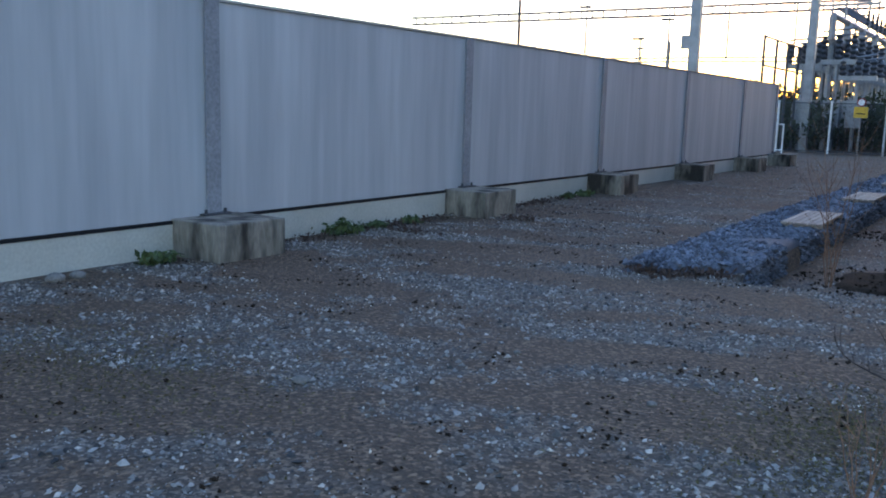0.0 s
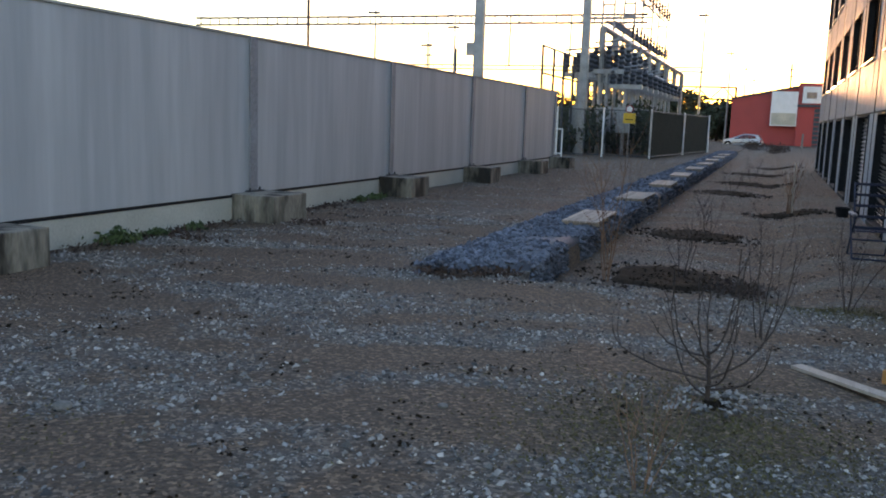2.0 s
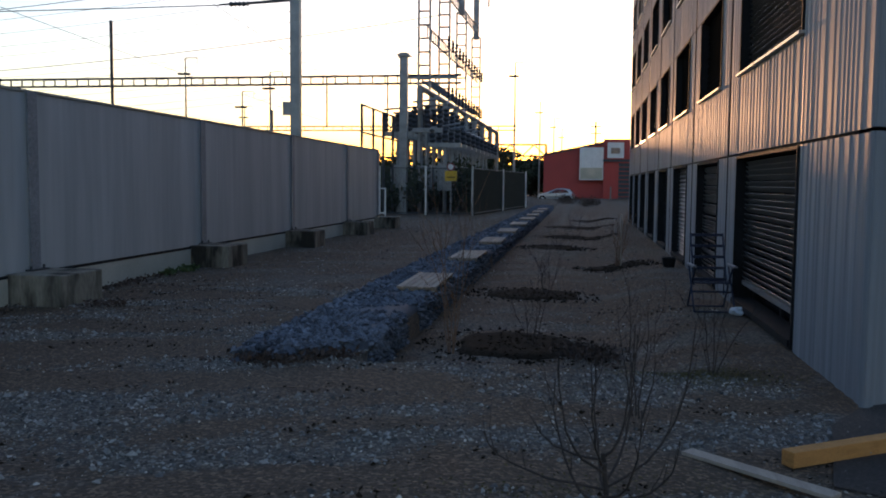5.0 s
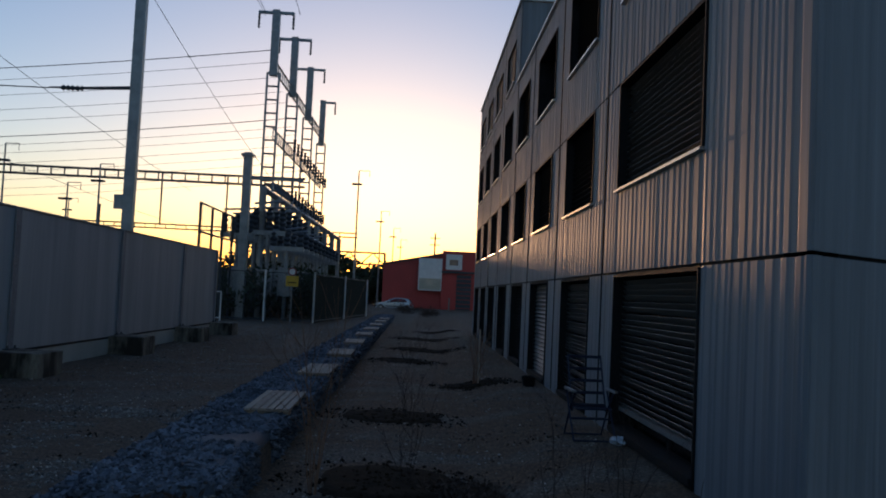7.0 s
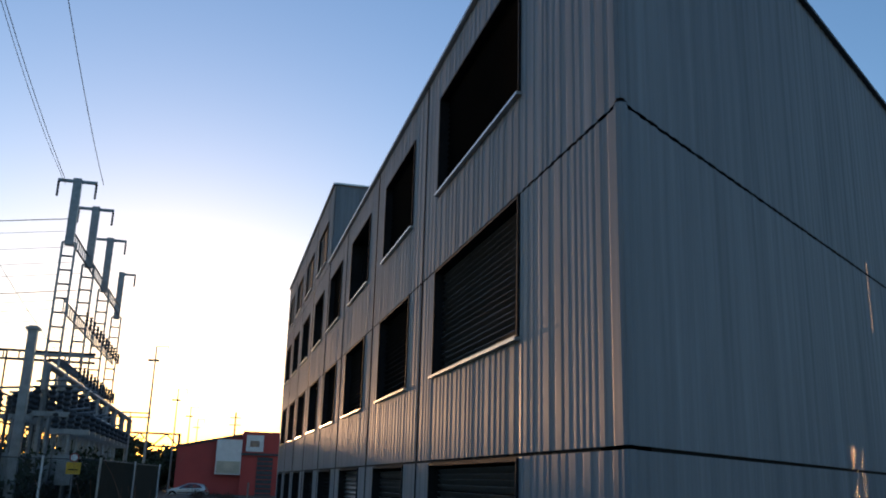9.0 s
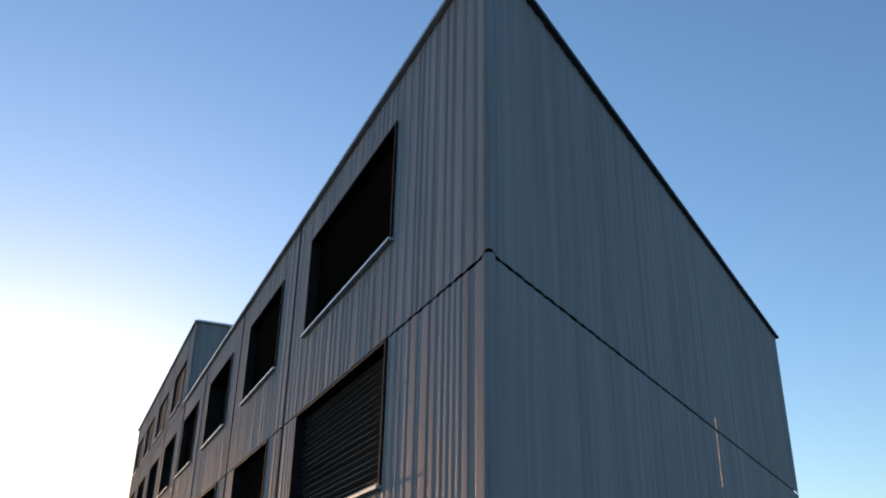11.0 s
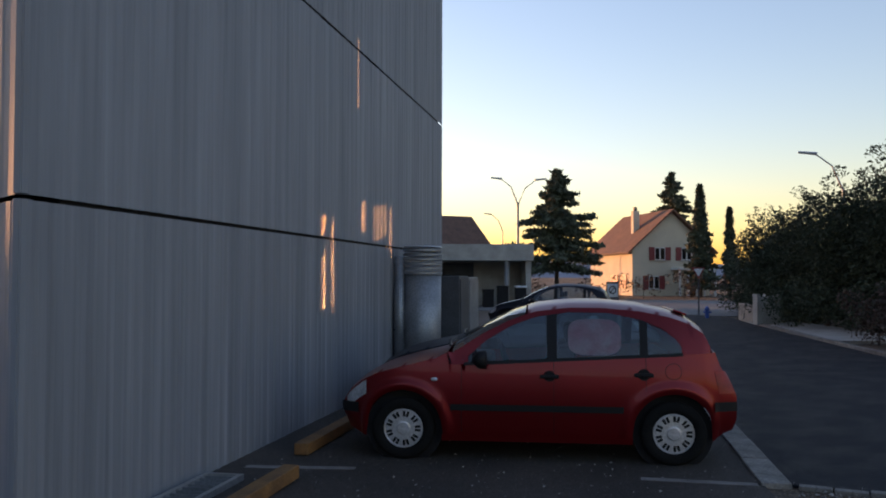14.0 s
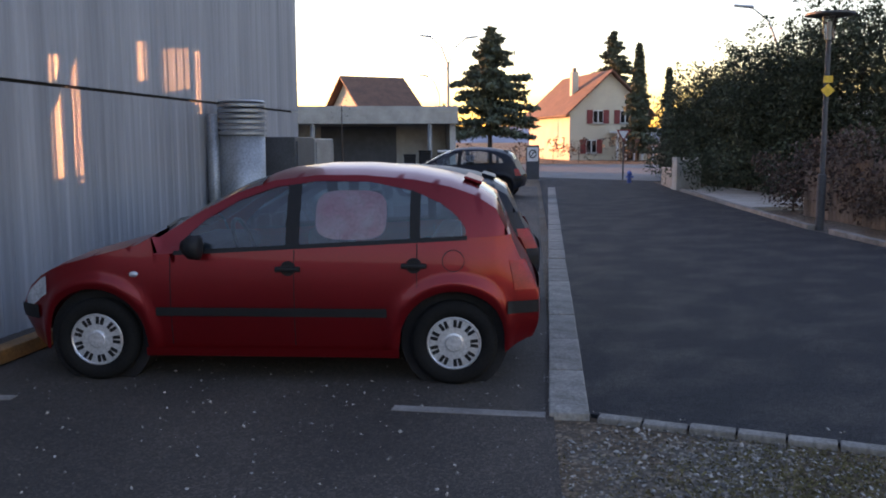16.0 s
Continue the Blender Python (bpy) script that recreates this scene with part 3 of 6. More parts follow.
# corner trim, plinth strips, roof and edges
bm = bmesh.new()
for z0, z1 in ((Z0, Z1), (Z1, Z2), (Z2, Z3)):
    box(bm, -0.045, 0.06, -0.02, 0.03, z0 + g, z1 - g, MF)
    box(bm, -0.06, 0.045, -0.02, 0.03, z0 + g, z1 - g, ME)
part("corner_trim", bm, CLAD, office, "folded metal corner trim")
part("plinth", box(bmesh.new(), 0, 34.9, -0.03, 0.05, -0.32, Z0 - 0.012, MF), CONCRETE, office)
part("plinth", box(bmesh.new(), -13.08, 0, -0.03, 0.045, -0.32, Z0 - 0.012, ME), CONCRETE, office)
far_c = E_DIR * 13.08
bm = bmesh.new()
in_c = far_c - E_DIR * 0.1 - N_DIR * 0.05
top = [(0.05, 0.1), (in_c.x, in_c.y), (in_c.x, 34.85), (0.05, 34.85)]
vs = [bm.verts.new((x, y, z)) for z in (Z3 - 0.3, Z3 - 0.02) for x, y in top]
for q in ((3, 2, 1, 0), (4, 5, 6, 7), (0, 1, 5, 4), (1, 2, 6, 5), (2, 3, 7, 6), (3, 0, 4, 7)):
    bm.faces.new([vs[i] for i in q])
part("roof", bm, BLACK, office, "flat dark roof")
part("wall", B(far_c.x - 0.4, far_c.x - 0.1, far_c.y + 0.1, 34.9, -0.3, Z3 - 0.35), CLAD, office, "plain rear wall")
part("wall", B(0.0, far_c.x, 34.6, 34.9, -0.3, Z3), CLAD, office, "plain rear wall")
part("roof_edge", box(bmesh.new(), -0.02, 19.2, -0.3, 0.07, Z3 + 0.0, Z3 + 0.045, MF), SILL, office, "thin metal roof edge")
part("roof_edge", box(bmesh.new(), -13.10, 0.0, -0.3, 0.07, Z3 + 0.0, Z3 + 0.045, ME), DARKSTEEL, office, "thin dark roof edge")
part("roof_edge", box(bmesh.new(), 19.18, 34.95, -0.3, 0.07, Z4, Z4 + 0.05, MF), SILL, office)
MP = Matrix(((-1, 0, 0, 0), (0, -1, 0, 19.2), (0, 0, 1, 0), (0, 0, 0, 1)))
part("wall", B(0.03, 8.0, 19.23, 34.6, Z3, Z4 - 0.02), BLACK, office, "top storey block")
ribbed(MP, -8.0, -0.03, Z3 + 0.01, Z4 - g)
part("roof_edge", B(0.0, 8.05, 19.13, 19.3, Z4, Z4 + 0.05), SILL, office)

for (a, b, w0, w1, k) in holes:
    win = thing("window", "", "", MF)
    win.parent = office
    for u0, u1, y0, y1 in ((a, a + 0.03, w0, w1), (b - 0.03, b, w0, w1), (a + 0.03, b - 0.03, w1 - 0.03, w1), (a + 0.03, b - 0.03, w0, w0 + 0.03)):
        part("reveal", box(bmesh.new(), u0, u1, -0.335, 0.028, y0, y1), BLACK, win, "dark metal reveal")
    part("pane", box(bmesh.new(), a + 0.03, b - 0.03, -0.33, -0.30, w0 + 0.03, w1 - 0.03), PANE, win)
    mid = (a + b) / 2
    for u0, u1 in ((a + 0.03, a + 0.09), (mid - 0.04, mid + 0.04), (b - 0.09, b - 0.03)):
        part("frame", box(bmesh.new(), u0, u1, -0.30, -0.26, w0 + 0.03, w1 - 0.03), BLACK, win)
    if k:
        part("sill", box(bmesh.new(), a - 0.03, b + 0.03, -0.1, 0.065, w0 - 0.02, w0 + 0.012), SILL, win, "pale aluminium sill")
    else:
        # ground-floor sill near-black: shade of the recess is put into its colour
        part("sill", box(bmesh.new(), a + 0.03, b - 0.03, -0.25, 0.05, w0 + 0.03, w0 + 0.1), BLACK, win)
    slatted = {(0, 0): 0.32, (0, 1): 0.03, (1, 0): 0.1}
    bay = WIN.index((a, b))
    if (k, bay) in slatted:
        z, tilt = w1 - 0.09, 48 if k == 0 else 30
        while z > w0 + slatted[(k, bay)]:
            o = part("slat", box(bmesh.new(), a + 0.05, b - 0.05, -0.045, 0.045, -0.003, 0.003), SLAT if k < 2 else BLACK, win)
            o.matrix_basis = pose(0, -0.13, z, tilt + random.uniform(-2, 2), random.uniform(-0.15, 0.15), 0)
            z -= 0.075
        part("bottom_rail", box(bmesh.new(), a + 0.05, b - 0.05, -0.16, -0.10, z - 0.01, z + 0.05), SILL if k == 0 else SLAT, win, "pale bottom rail of the blind" if k == 0 else "")
    elif k == 0 or bay < 4 and not (k == 2 and bay == 2):
        bm = bmesh.new()
        zz = [(w1 - 0.05 - 0.045 * i, -0.15 if i % 2 else -0.10) for i in range(int((w1 - w0 - 0.08) / 0.045))]
        ra = [(bm.verts.new((a + 0.05, d, z)), bm.verts.new((b - 0.05, d, z))) for z, d in zz]
        for p, q in zip(ra, ra[1:]):
            bm.faces.new((p[0], p[1], q[1], q[0]))
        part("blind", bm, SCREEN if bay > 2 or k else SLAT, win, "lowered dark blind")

# ---- wall duct, cabinets and light-well at the gable ----
duct = thing("ventilation_duct", "silver ventilation pipe with a louvred cap beside the gable", "duct")
cx, cy = en(9.05, 0.46)
up = Matrix.Translation((cx, cy, 0)) @ pose(0, 0, 0, 0, -90, 0)
part("pipe", disc(bmesh.new(), up, [(-0.15, 0.295), (1.62, 0.295)], 32), STEEL, duct, "", True)
for k in range(6):
    z = 1.62 + 0.072 * k
    part("louvre", disc(bmesh.new(), up, [(z, 0.27), (z + 0.005, 0.315), (z + 0.04, 0.315), (z + 0.055, 0.27)], 32), STEEL, duct)
part("cap", disc(bmesh.new(), up, [(2.045, 0.27), (2.05, 0.31), (2.07, 0.29), (2.09, 0.03)], 32), SILL, duct)
down = thing("downpipe", "grey metal pipe standing against the gable cladding", "pipe")
px, py = en(8.92, 0.12)
part("pipe", T([(px, py, -0.15), (px, py, 1.9)], 0.09, 14), STEEL, down, "", True)
part("bracket", T([(px - 0.1, py + 0.02, 0.75), (px + 0.1, py - 0.02, 0.75)], 0.02), DARKSTEEL, down)
MC = ME @ Matrix.Translation((-10.7, -0.1, 0))
for a, b, h, mt, lab in ((-0.2, 0.75, 1.6, DARKSTEEL, "dark grey metal cabinet behind the duct"), (-1.35, -0.25, 1.58, STEEL, "pale grey metal cabinet behind the duct")):
    cab = thing("service_cabinet", lab, "cabinet")
    part("body", box(bmesh.new(), a, b, 0.35, 1.0, -0.12, h, MC, bevel=0.015), mt, cab)
    part("door", box(bmesh.new(), a + 0.05, b - 0.05, 1.002, 1.02, 0.0, h - 0.06, MC), mt, cab)
grate = thing("light_well_grate", "pale framed metal grate over a light well at the wall foot", "grate")
for a, b, c, d in ((1.15, 2.30, 0.06, 0.1), (1.15, 2.30, 0.36, 0.40), (1.15, 1.19, 0.1, 0.36), (2.26, 2.30, 0.1, 0.36)):
    part("frame", box(bmesh.new(), -b, -a, c, d, -0.1, -0.05, ME), SILL, grate)
for k in range(11):
    s = 1.22 + 0.1 * k
    part("bar", box(bmesh.new(), -s - 0.006, -s + 0.006, 0.1, 0.36, -0.1, -0.06, ME), STEEL, grate)
# thin black sheet stands in for the shaded depth of the light well
part("well_shade", box(bmesh.new(), -2.26, -1.19, 0.1, 0.36, -0.098, -0.09, ME), BLACK, grate, "flat black sheet for the shade under the bars")
for s0, s1, d, mt in ((0.7, 2.42, 0.70, YTIMBER), (3.3, 5.0, 0.46, YTIMBER)):
    bm = box(bmesh.new(), -s1, -s0, d, d + 0.14, -0.09, 0.02, ME, bevel=0.012)
    solo("wheel_stop", bm, mt, "yellowish timber beam laid as a wheel stop", "wheel stop", "wheel stops")
solo("timber_beam", box(bmesh.new(), -0.85, 0.55, -0.05, 0.05, 0, 0.1, pose(-0.22, -1.16, -0.105, 0, 0, 33), bevel=0.006), TIMBER, "orange new timber beam lying on the ground", "timber")
solo("plank", box(bmesh.new(), -0.49, 0.49, -0.055, 0.055, 0, 0.025, pose(-1.17, -1.90, -0.075, 0, 0, -44), bevel=0.004), BOARD, "thin weathered plank lying on the gravel", "plank")


# ---- parked cars ----
def interp(rows, x):
    return float(np.interp(x, [r[0] for r in rows], [r[1] for r in rows]))


TOPLINE = [(-1.87, 0.62), (-1.84, 0.78), (-1.76, 0.98), (-1.66, 1.12), (-1.50, 1.28), (-1.36, 1.37), (-1.2, 1.425), (-0.95, 1.475), (-0.6, 1.505), (-0.3, 1.505), (0.0, 1.47), (0.25, 1.385), (0.5, 1.255), (0.78, 1.075), (0.92, 1.0), (1.2, 0.93), (1.45, 0.86), (1.65, 0.78), (1.8, 0.69), (1.9, 0.58), (1.95, 0.47)]


def car(name, label, paint, m, length=1.0, height=1.0, boot=0.0, shade=False):
    def top(x):
        return interp(TOPLINE, x)

    def belt(x):
        return min(top(x) - 0.02, 0.90 + 0.055 * (0.7 - x)) if x < 0.8 else top(x) - 0.045

    def rail(x):
        return max(belt(x) + 0.002, top(x) - 0.075)

    def low(x):
        z = 0.2 + 0.06 * smooth01(1.5, 1.95, x) + 0.12 * smooth01(-1.5, -1.87, x)
        for c in (1.223, -1.223):
            if abs(x - c) < 0.365:
                z = max(z, 0.29 + math.sqrt(0.365 ** 2 - (x - c) ** 2))
        return z

    def wide(x, z):
        f = max(0.0, abs(x) - 1.05) / 0.87
        w = 0.83 * (1 - (0.30 if x > 0 else 0.2) * f ** 2.4)
        w *= 1 - 0.05 * ((min(z, 1.0) - 0.6) / 0.4) ** 2
        if z > belt(x) and x < 0.85:
            w -= 0.20 * (z - belt(x)) + 0.42 * max(0, z - belt(x)) ** 2
        for c in (1.223, -1.223):
            r = math.hypot(x - c, z - 0.29)
            if 0.36 <= r < 0.47:
                w += 0.022 * math.sin((r - 0.36) / 0.11 * math.pi)
        return w

    def bend(x, z):
        if abs(x) > 1.5:
            x = math.copysign(1.5 + (abs(x) - 1.5) * 0.8, x)
        if x < -1.5:
            return x + (-1.5 - x) / 0.36 * (0.15 * smooth01(0.60, 1.0, z) + 0.10 * smooth01(0.45, 0.2, z))
        if x > 1.6:
            return x - (x - 1.6) / 0.33 * (0.10 * smooth01(0.48, 0.24, z))
        return x

    ob = thing(name, label, "car", m @ Matrix.Diagonal((length, 1, height, 1)))

    def strip(x0, x1, zlo, zhi, n, k, side, lift=0.0):
        bm = bmesh.new()
        cols = []
        for i in range(n + 1):
            x = x0 + (x1 - x0) * i / n
            a, b = zlo(x), zhi(x)
            cols.append([bm.verts.new((bend(x, a + (b - a) * j / k), side * (wide(x, a + (b - a) * j / k) + lift), a + (b - a) * j / k)) for j in range(k + 1)])
        for p, q in zip(cols, cols[1:]):
            for j in range(k):
                bm.faces.new((p[j], q[j], q[j + 1], p[j + 1]))
        return bm

    def cross(x0, x1, zf, n, k=12, inset=0.0, lift=0.0):
        bm = bmesh.new()
        cols = []
        for i in range(n + 1):
            x = x0 + (x1 - x0) * i / n
            z0 = zf(x)
            w = wide(x, z0) - inset
            cols.append([bm.verts.new((bend(x, z0), w * (2 * j / k - 1), z0 + lift + (top(x) - z0) * (1 - (2 * j / k - 1) ** 2) ** 0.7)) for j in range(k + 1)])
        for p, q in zip(cols, cols[1:]):
            for j in range(k):
                bm.faces.new((p[j], q[j], q[j + 1], p[j + 1]))
        return bm

    XS, XE = 1.93, -1.86
    body = bmesh.new()

    def merge(bm):
        me = bpy.data.meshes.new("tmp")
        bm.to_mesh(me)
        bm.free()
        body.from_mesh(me)
        bpy.data.meshes.remove(me)

    DLO = [(-1.34, 1.0), (-1.27, 1.13), (-1.15, 1.235), (-0.95, 1.325), (-0.65, 1.385), (-0.3, 1.39), (0.0, 1.345), (0.22, 1.265), (0.45, 1.13), (0.66, 0.94), (0.8, 0.9)]
    wt = lambda x: max(belt(x) + 0.001, min(rail(x) - 0.03, interp(DLO, x)))
    for side in (1, -1):
        merge(strip(XE, XS, low, belt, 150, 10, side))
        merge(strip(-1.62, 0.81, wt, rail, 60, 2, side))
        for x0, x1 in ((-1.62, -1.30), (0.62, 0.81)):
            merge(strip(x0, x1, belt, wt, 12, 5, side))
    merge(cross(0.80, XS, belt, 40))
    merge(cross(-1.30, 0.08, rail, 40))
    merge(cross(-1.66, -1.30, rail, 14))
    merge(cross(XE, -1.66, lambda x: min(belt(x), top(x) - 0.01), 10))
    for x0, zf in ((XS, belt), (XE, lambda x: min(belt(x), top(x) - 0.01))):
        lv = [low(x0) + (zf(x0) - low(x0)) * j / 8 for j in range(9)]
        g2 = [[body.verts.new((bend(x0, z) + (0.03 if x0 > 0 else -0.03) * (1 - (2 * i / 8 - 1) ** 2), wide(x0, z) * (2 * i / 8 - 1), z)) for z in lv] for i in range(9)]
        for p, q in zip(g2, g2[1:]):
            for j in range(8):
                body.faces.new((p[j], q[j], q[j + 1], p[j + 1]))
    bmesh.ops.remove_doubles(body, verts=body.verts, dist=0.0015)
    shell = part("body", body, paint, ob, "", True)
    sub = lambda nm, bm, mt, lb="", sm=False: part(nm, bm, mt, ob, lb, sm)
    # glazing
    for side in (1, -1):
        for x0, x1 in ((0.62, -0.10), (-0.19, -0.93), (-1.0, -1.30)):
            sub("side_window", strip(x1, x0, lambda x: belt(x) + 0.002, wt, 24, 4, side, -0.006), CARGLASS, "", True)
        for x0, x1 in ((-0.19, -0.10), (-1.0, -0.93), (0.55, 0.585)):
            sub("pillar", strip(x0, x1, belt, wt, 4, 4, side, 0.001), TRIMBLK, "black window pillar")
        sub("window_seal", strip(-1.31, 0.66, lambda x: belt(x) - 0.012, lambda x: belt(x) + 0.018, 40, 1, side, 0.004), TRIMBLK, "black window seal")
    sub("windscreen", cross(0.10, 0.79, rail, 20, 12, 0.03, -0.002), CARGLASS, "", True)
    sub("rear_window", cross(-1.64, -1.36, rail, 14, 12, 0.13, 0.010), REARGLASS, "tinted rear window", True)
    # trim
    for side in (1, -1):
        sub("side_moulding", strip(-0.78, 0.78, lambda x: 0.475, lambda x: 0.535, 30, 2, side, 0.014), TRIMBLK, "black rubbing strip", True)
        sub("sill", strip(-0.86, 0.86, lambda x: 0.19, lambda x: 0.25, 20, 2, side, 0.026), paint, "", True)
        for x in (-0.12, -0.96):
            hd = sub("door_handle", box(bmesh.new(), x - 0.085, x + 0.085, -0.02, 0.02, -0.018, 0.018, pose(0, side * (wide(x, 0.80) + 0.012), 0.80 - 0.03 * (x + 0.1)), bevel=0.012), TRIMBLK, "black door handle")
            part("recess", disc(bmesh.new(), pose(x, side * (wide(x, 0.8) - 0.006), 0.8 - 0.03 * (x + 0.1), 0, 0, side * 90), [(0, 0.055), (0.01, 0.05)], 16), TRIMBLK, hd)
        for xg in (0.68, -0.16, -0.98):
            zb = 0.27 if xg > -0.5 else 0.68
            sub("door_gap", T([(xg, side * (wide(xg, z) + 0.0005), z) for z in np.linspace(zb, belt(xg) - 0.02, 8)], 0.0035, 4), TRIMBLK, "thin door shut line")
        sub("mirror", disc(bmesh.new(), pose(0.5, side * (wide(0.55, 0.95) + 0.10), 0.955, 0, 0, 0), [(-0.06, 0.05), (-0.05, 0.085), (0.02, 0.08), (0.07, 0.03)], 14), TRIMBLK, "black door mirror", True)
        sub("headlight", strip(1.60, 1.86, lambda x: belt(x) - 0.15, lambda x: belt(x) - 0.02, 10, 4, side, 0.006), LAMPGLASS, "clear headlamp", True)
        sub("tail_lamp", strip(-1.85, -1.66, lambda x: 0.66, lambda x: 0.86, 8, 4, side, 0.006), TAILRED, "red tail lamp", True)
        sub("bumper_strip", strip(-1.86, -1.60, lambda x: 0.50, lambda x: 0.585, 10, 2, side, 0.018), TRIMBLK, "black bumper strip", True)
        sub("bumper_strip", strip(1.70, 1.93, lambda x: 0.42, lambda x: 0.52, 10, 2, side, 0.012), TRIMBLK, "black bumper strip", True)
        if boot == 0:
            if side == 1:
                sub("fuel_flap_gap", tube(bmesh.new(), [(-1.22 + 0.072 * math.cos(t), wide(-1.22 + 0.072 * math.cos(t), 0.86 + 0.072 * math.sin(t)) + 0.001, 0.86 + 0.072 * math.sin(t)) for t in np.linspace(0, 6.283, 25)], 0.003, 4), TRIMBLK, "round fuel flap gap")
        sub("side_indicator", disc(bmesh.new(), pose(0.93, side * (wide(0.93, 0.76) - 0.004), 0.76, 0, 0, side * 90) @ Matrix.Diagonal((1, 1.6, 1, 1)), [(0, 0.022), (0.012, 0.018), (0.014, 0.0)], 14), LAMPGLASS, "small clear side indicator", True)
        for c in (1.223, -1.223):
            wm = pose(c, side * 0.70, 0.29, 0, 0, side * 90)
            wh = thing("wheel", "", "", wm)
            wh.parent = ob
            wh["label"] = "wheel with silver plastic trim"
            part("tyre", disc(bmesh.new(), Matrix(), [(-0.09, 0.19), (-0.09, 0.265), (-0.07, 0.29), (0.07, 0.29), (0.093, 0.262), (0.088, 0.185), (0.06, 0.18)], 40), RUBBER, wh, "", True)
            part("rim", disc(bmesh.new(), Matrix(), [(0.05, 0.19), (0.08, 0.187), (0.086, 0.176), (0.078, 0.168), (0.080, 0.07), (0.083, 0.058), (0.090, 0.052), (0.092, 0.0)], 40), RIM, wh)
            if shade and side == 1:
                for k in range(18):
                    part("slot", box(bmesh.new(), 0.0785, 0.0835, -0.0115, 0.0115, 0.110, 0.162, pose(0, 0, 0, 20 * k + (3 if k % 2 else -3))), TRIMBLK, wh, "dark slot in the wheel trim")
            ar = bmesh.new()
            disc(ar, Matrix(), [(-0.2, 0.36), (-0.1, 0.36), (0.0, 0.36)], 32)
            part("arch_liner", ar, BLACK, wh)
    sub("spoiler", box(bmesh.new(), -0.07, 0.06, -0.40, 0.40, 0, 0.022, pose(-1.33, 0, 1.375, 0, -20, 0), bevel=0.009), paint)
    sub("underbody", B(-1.55, 1.6, -0.62, 0.62, 0.2, 0.34), BLACK)
    # cabin
    sub("cabin_floor", B(-1.5, 0.9, -0.66, 0.66, 0.34, 0.42), SEATGREY)
    sub("dashboard", B(0.45, 0.85, -0.62, 0.62, 0.6, 0.93, bevel=0.05), SEATGREY)
    for y in (0.36, -0.36):
        sub("seat", B(-0.36, -0.2, y - 0.23, y + 0.23, 0.42, 1.06, bevel=0.06), SEATGREY)
        sub("headrest", B(-0.37, -0.27, y - 0.12, y + 0.12, 1.08, 1.25, bevel=0.04), SEATGREY)
    sub("seat", B(-1.22, -1.05, -0.6, 0.6, 0.42, 1.02, bevel=0.06), SEATGREY, "rear bench seat")
    sub("steering_wheel", tube(bmesh.new(), [(0.30 + 0.06 * math.cos(a), 0.36 + 0.18 * math.sin(a), 0.93 + 0.17 * math.cos(a)) for a in np.linspace(0, 6.283, 20)], 0.015, 6), TRIMBLK)
    if shade:
        zc, xc = 1.16, -0.53
        sh = []
        for i in range(36):
            a = 2 * math.pi * i / 36
            ca, sa = math.cos(a), math.sin(a)
            x = xc + 0.24 * abs(ca) ** 0.55 * (1 if ca > 0 else -1)
            z = zc + 0.165 * abs(sa) ** 0.55 * (1 if sa > 0 else -1)
            sh.append((x, z))
        bm = bmesh.new()
        va = [bm.verts.new((x, wide(x, z) - 0.035, z)) for x, z in sh]
        vb = [bm.verts.new((x, wide(x, z) - 0.043, z)) for x, z in sh]
        ca, cb = bm.verts.new((xc, wide(xc, zc) - 0.030, zc)), bm.verts.new((xc, wide(xc, zc) - 0.043, zc))
        for k in range(36):
            bm.faces.new((va[k], va[(k + 1) % 36], ca))
            bm.faces.new((vb[k], vb[(k + 1) % 36], cb))
            bm.faces.new((va[k], vb[k], vb[(k + 1) % 36], va[(k + 1) % 36]))
        sub("window_shade", bm, PINK, "pink rounded sun shade behind the rear side window")
    wip = sub("wiper", T([(0.82, 0.45, 1.05), (0.86, 0.1, 1.075), (0.84, -0.35, 1.07)], 0.012, 5), TRIMBLK)
    return ob


def heading(dx, dy):
    return math.degrees(math.atan2(dy, dx))


CAR_YAW = heading(-0.640, 0.768)
mid_w = Vector((4.41, -0.17, 0))
axis_l = Vector((-0.768, -0.640, 0))
cc = mid_w - axis_l * 0.76
car("hatchback_car", "red five-door hatchback parked nose to the building", CARRED, pose(cc.x, cc.y, -0.10, 0, 0, CAR_YAW), height=0.978, shade=True)
c2 = cc + E_DIR * 2.5 - N_DIR * 0.2
car("saloon_car", "dark blue car with a rear spoiler parked beside the red car", CARBLUE, pose(c2.x, c2.y, -0.10, 0, 0, CAR_YAW), 1.08, 0.93, boot=1)
car("estate_car", "black estate car parked at the road edge", CARBLUE, pose(20.6, 12.9, -0.10, 0, 0, CAR_YAW - 8), 1.12, 0.98, boot=1)
car("silver_car", "silver car parked before the red hall", CARGREY, pose(-5.0, 91, -0.3, 0, 0, 172), 1.15, 0.97, boot=1)


# ---- plants ----
def twigs(bm, base, height, lean, spread_, rng2, depth, rad, n=4):
    """A branching bare shoot."""
    pts, p, d = [base], Vector(base), Vector(lean).normalized()
    for k in range(6):
        d = (d + Vector((rng2.uniform(-1, 1), rng2.uniform(-1, 1), rng2.uniform(0.1, 1.0))) * 0.2).normalized()
        p = p + d * height / 6
        pts.append(tuple(p))
    tube(bm, pts, [rad * (1 - 0.8 * k / 6) for k in range(7)], n)
    if depth:
        for k in range(2, 6):
            for _ in range(spread_):
                a = rng2.uniform(0, 6.28)
                side = Vector((math.cos(a), math.sin(a), 0.55))
                twigs(bm, pts[k], height * rng2.uniform(0.3, 0.5), (d * 0.5 + side), 1, rng2, depth - 1, rad * 0.45, 3)


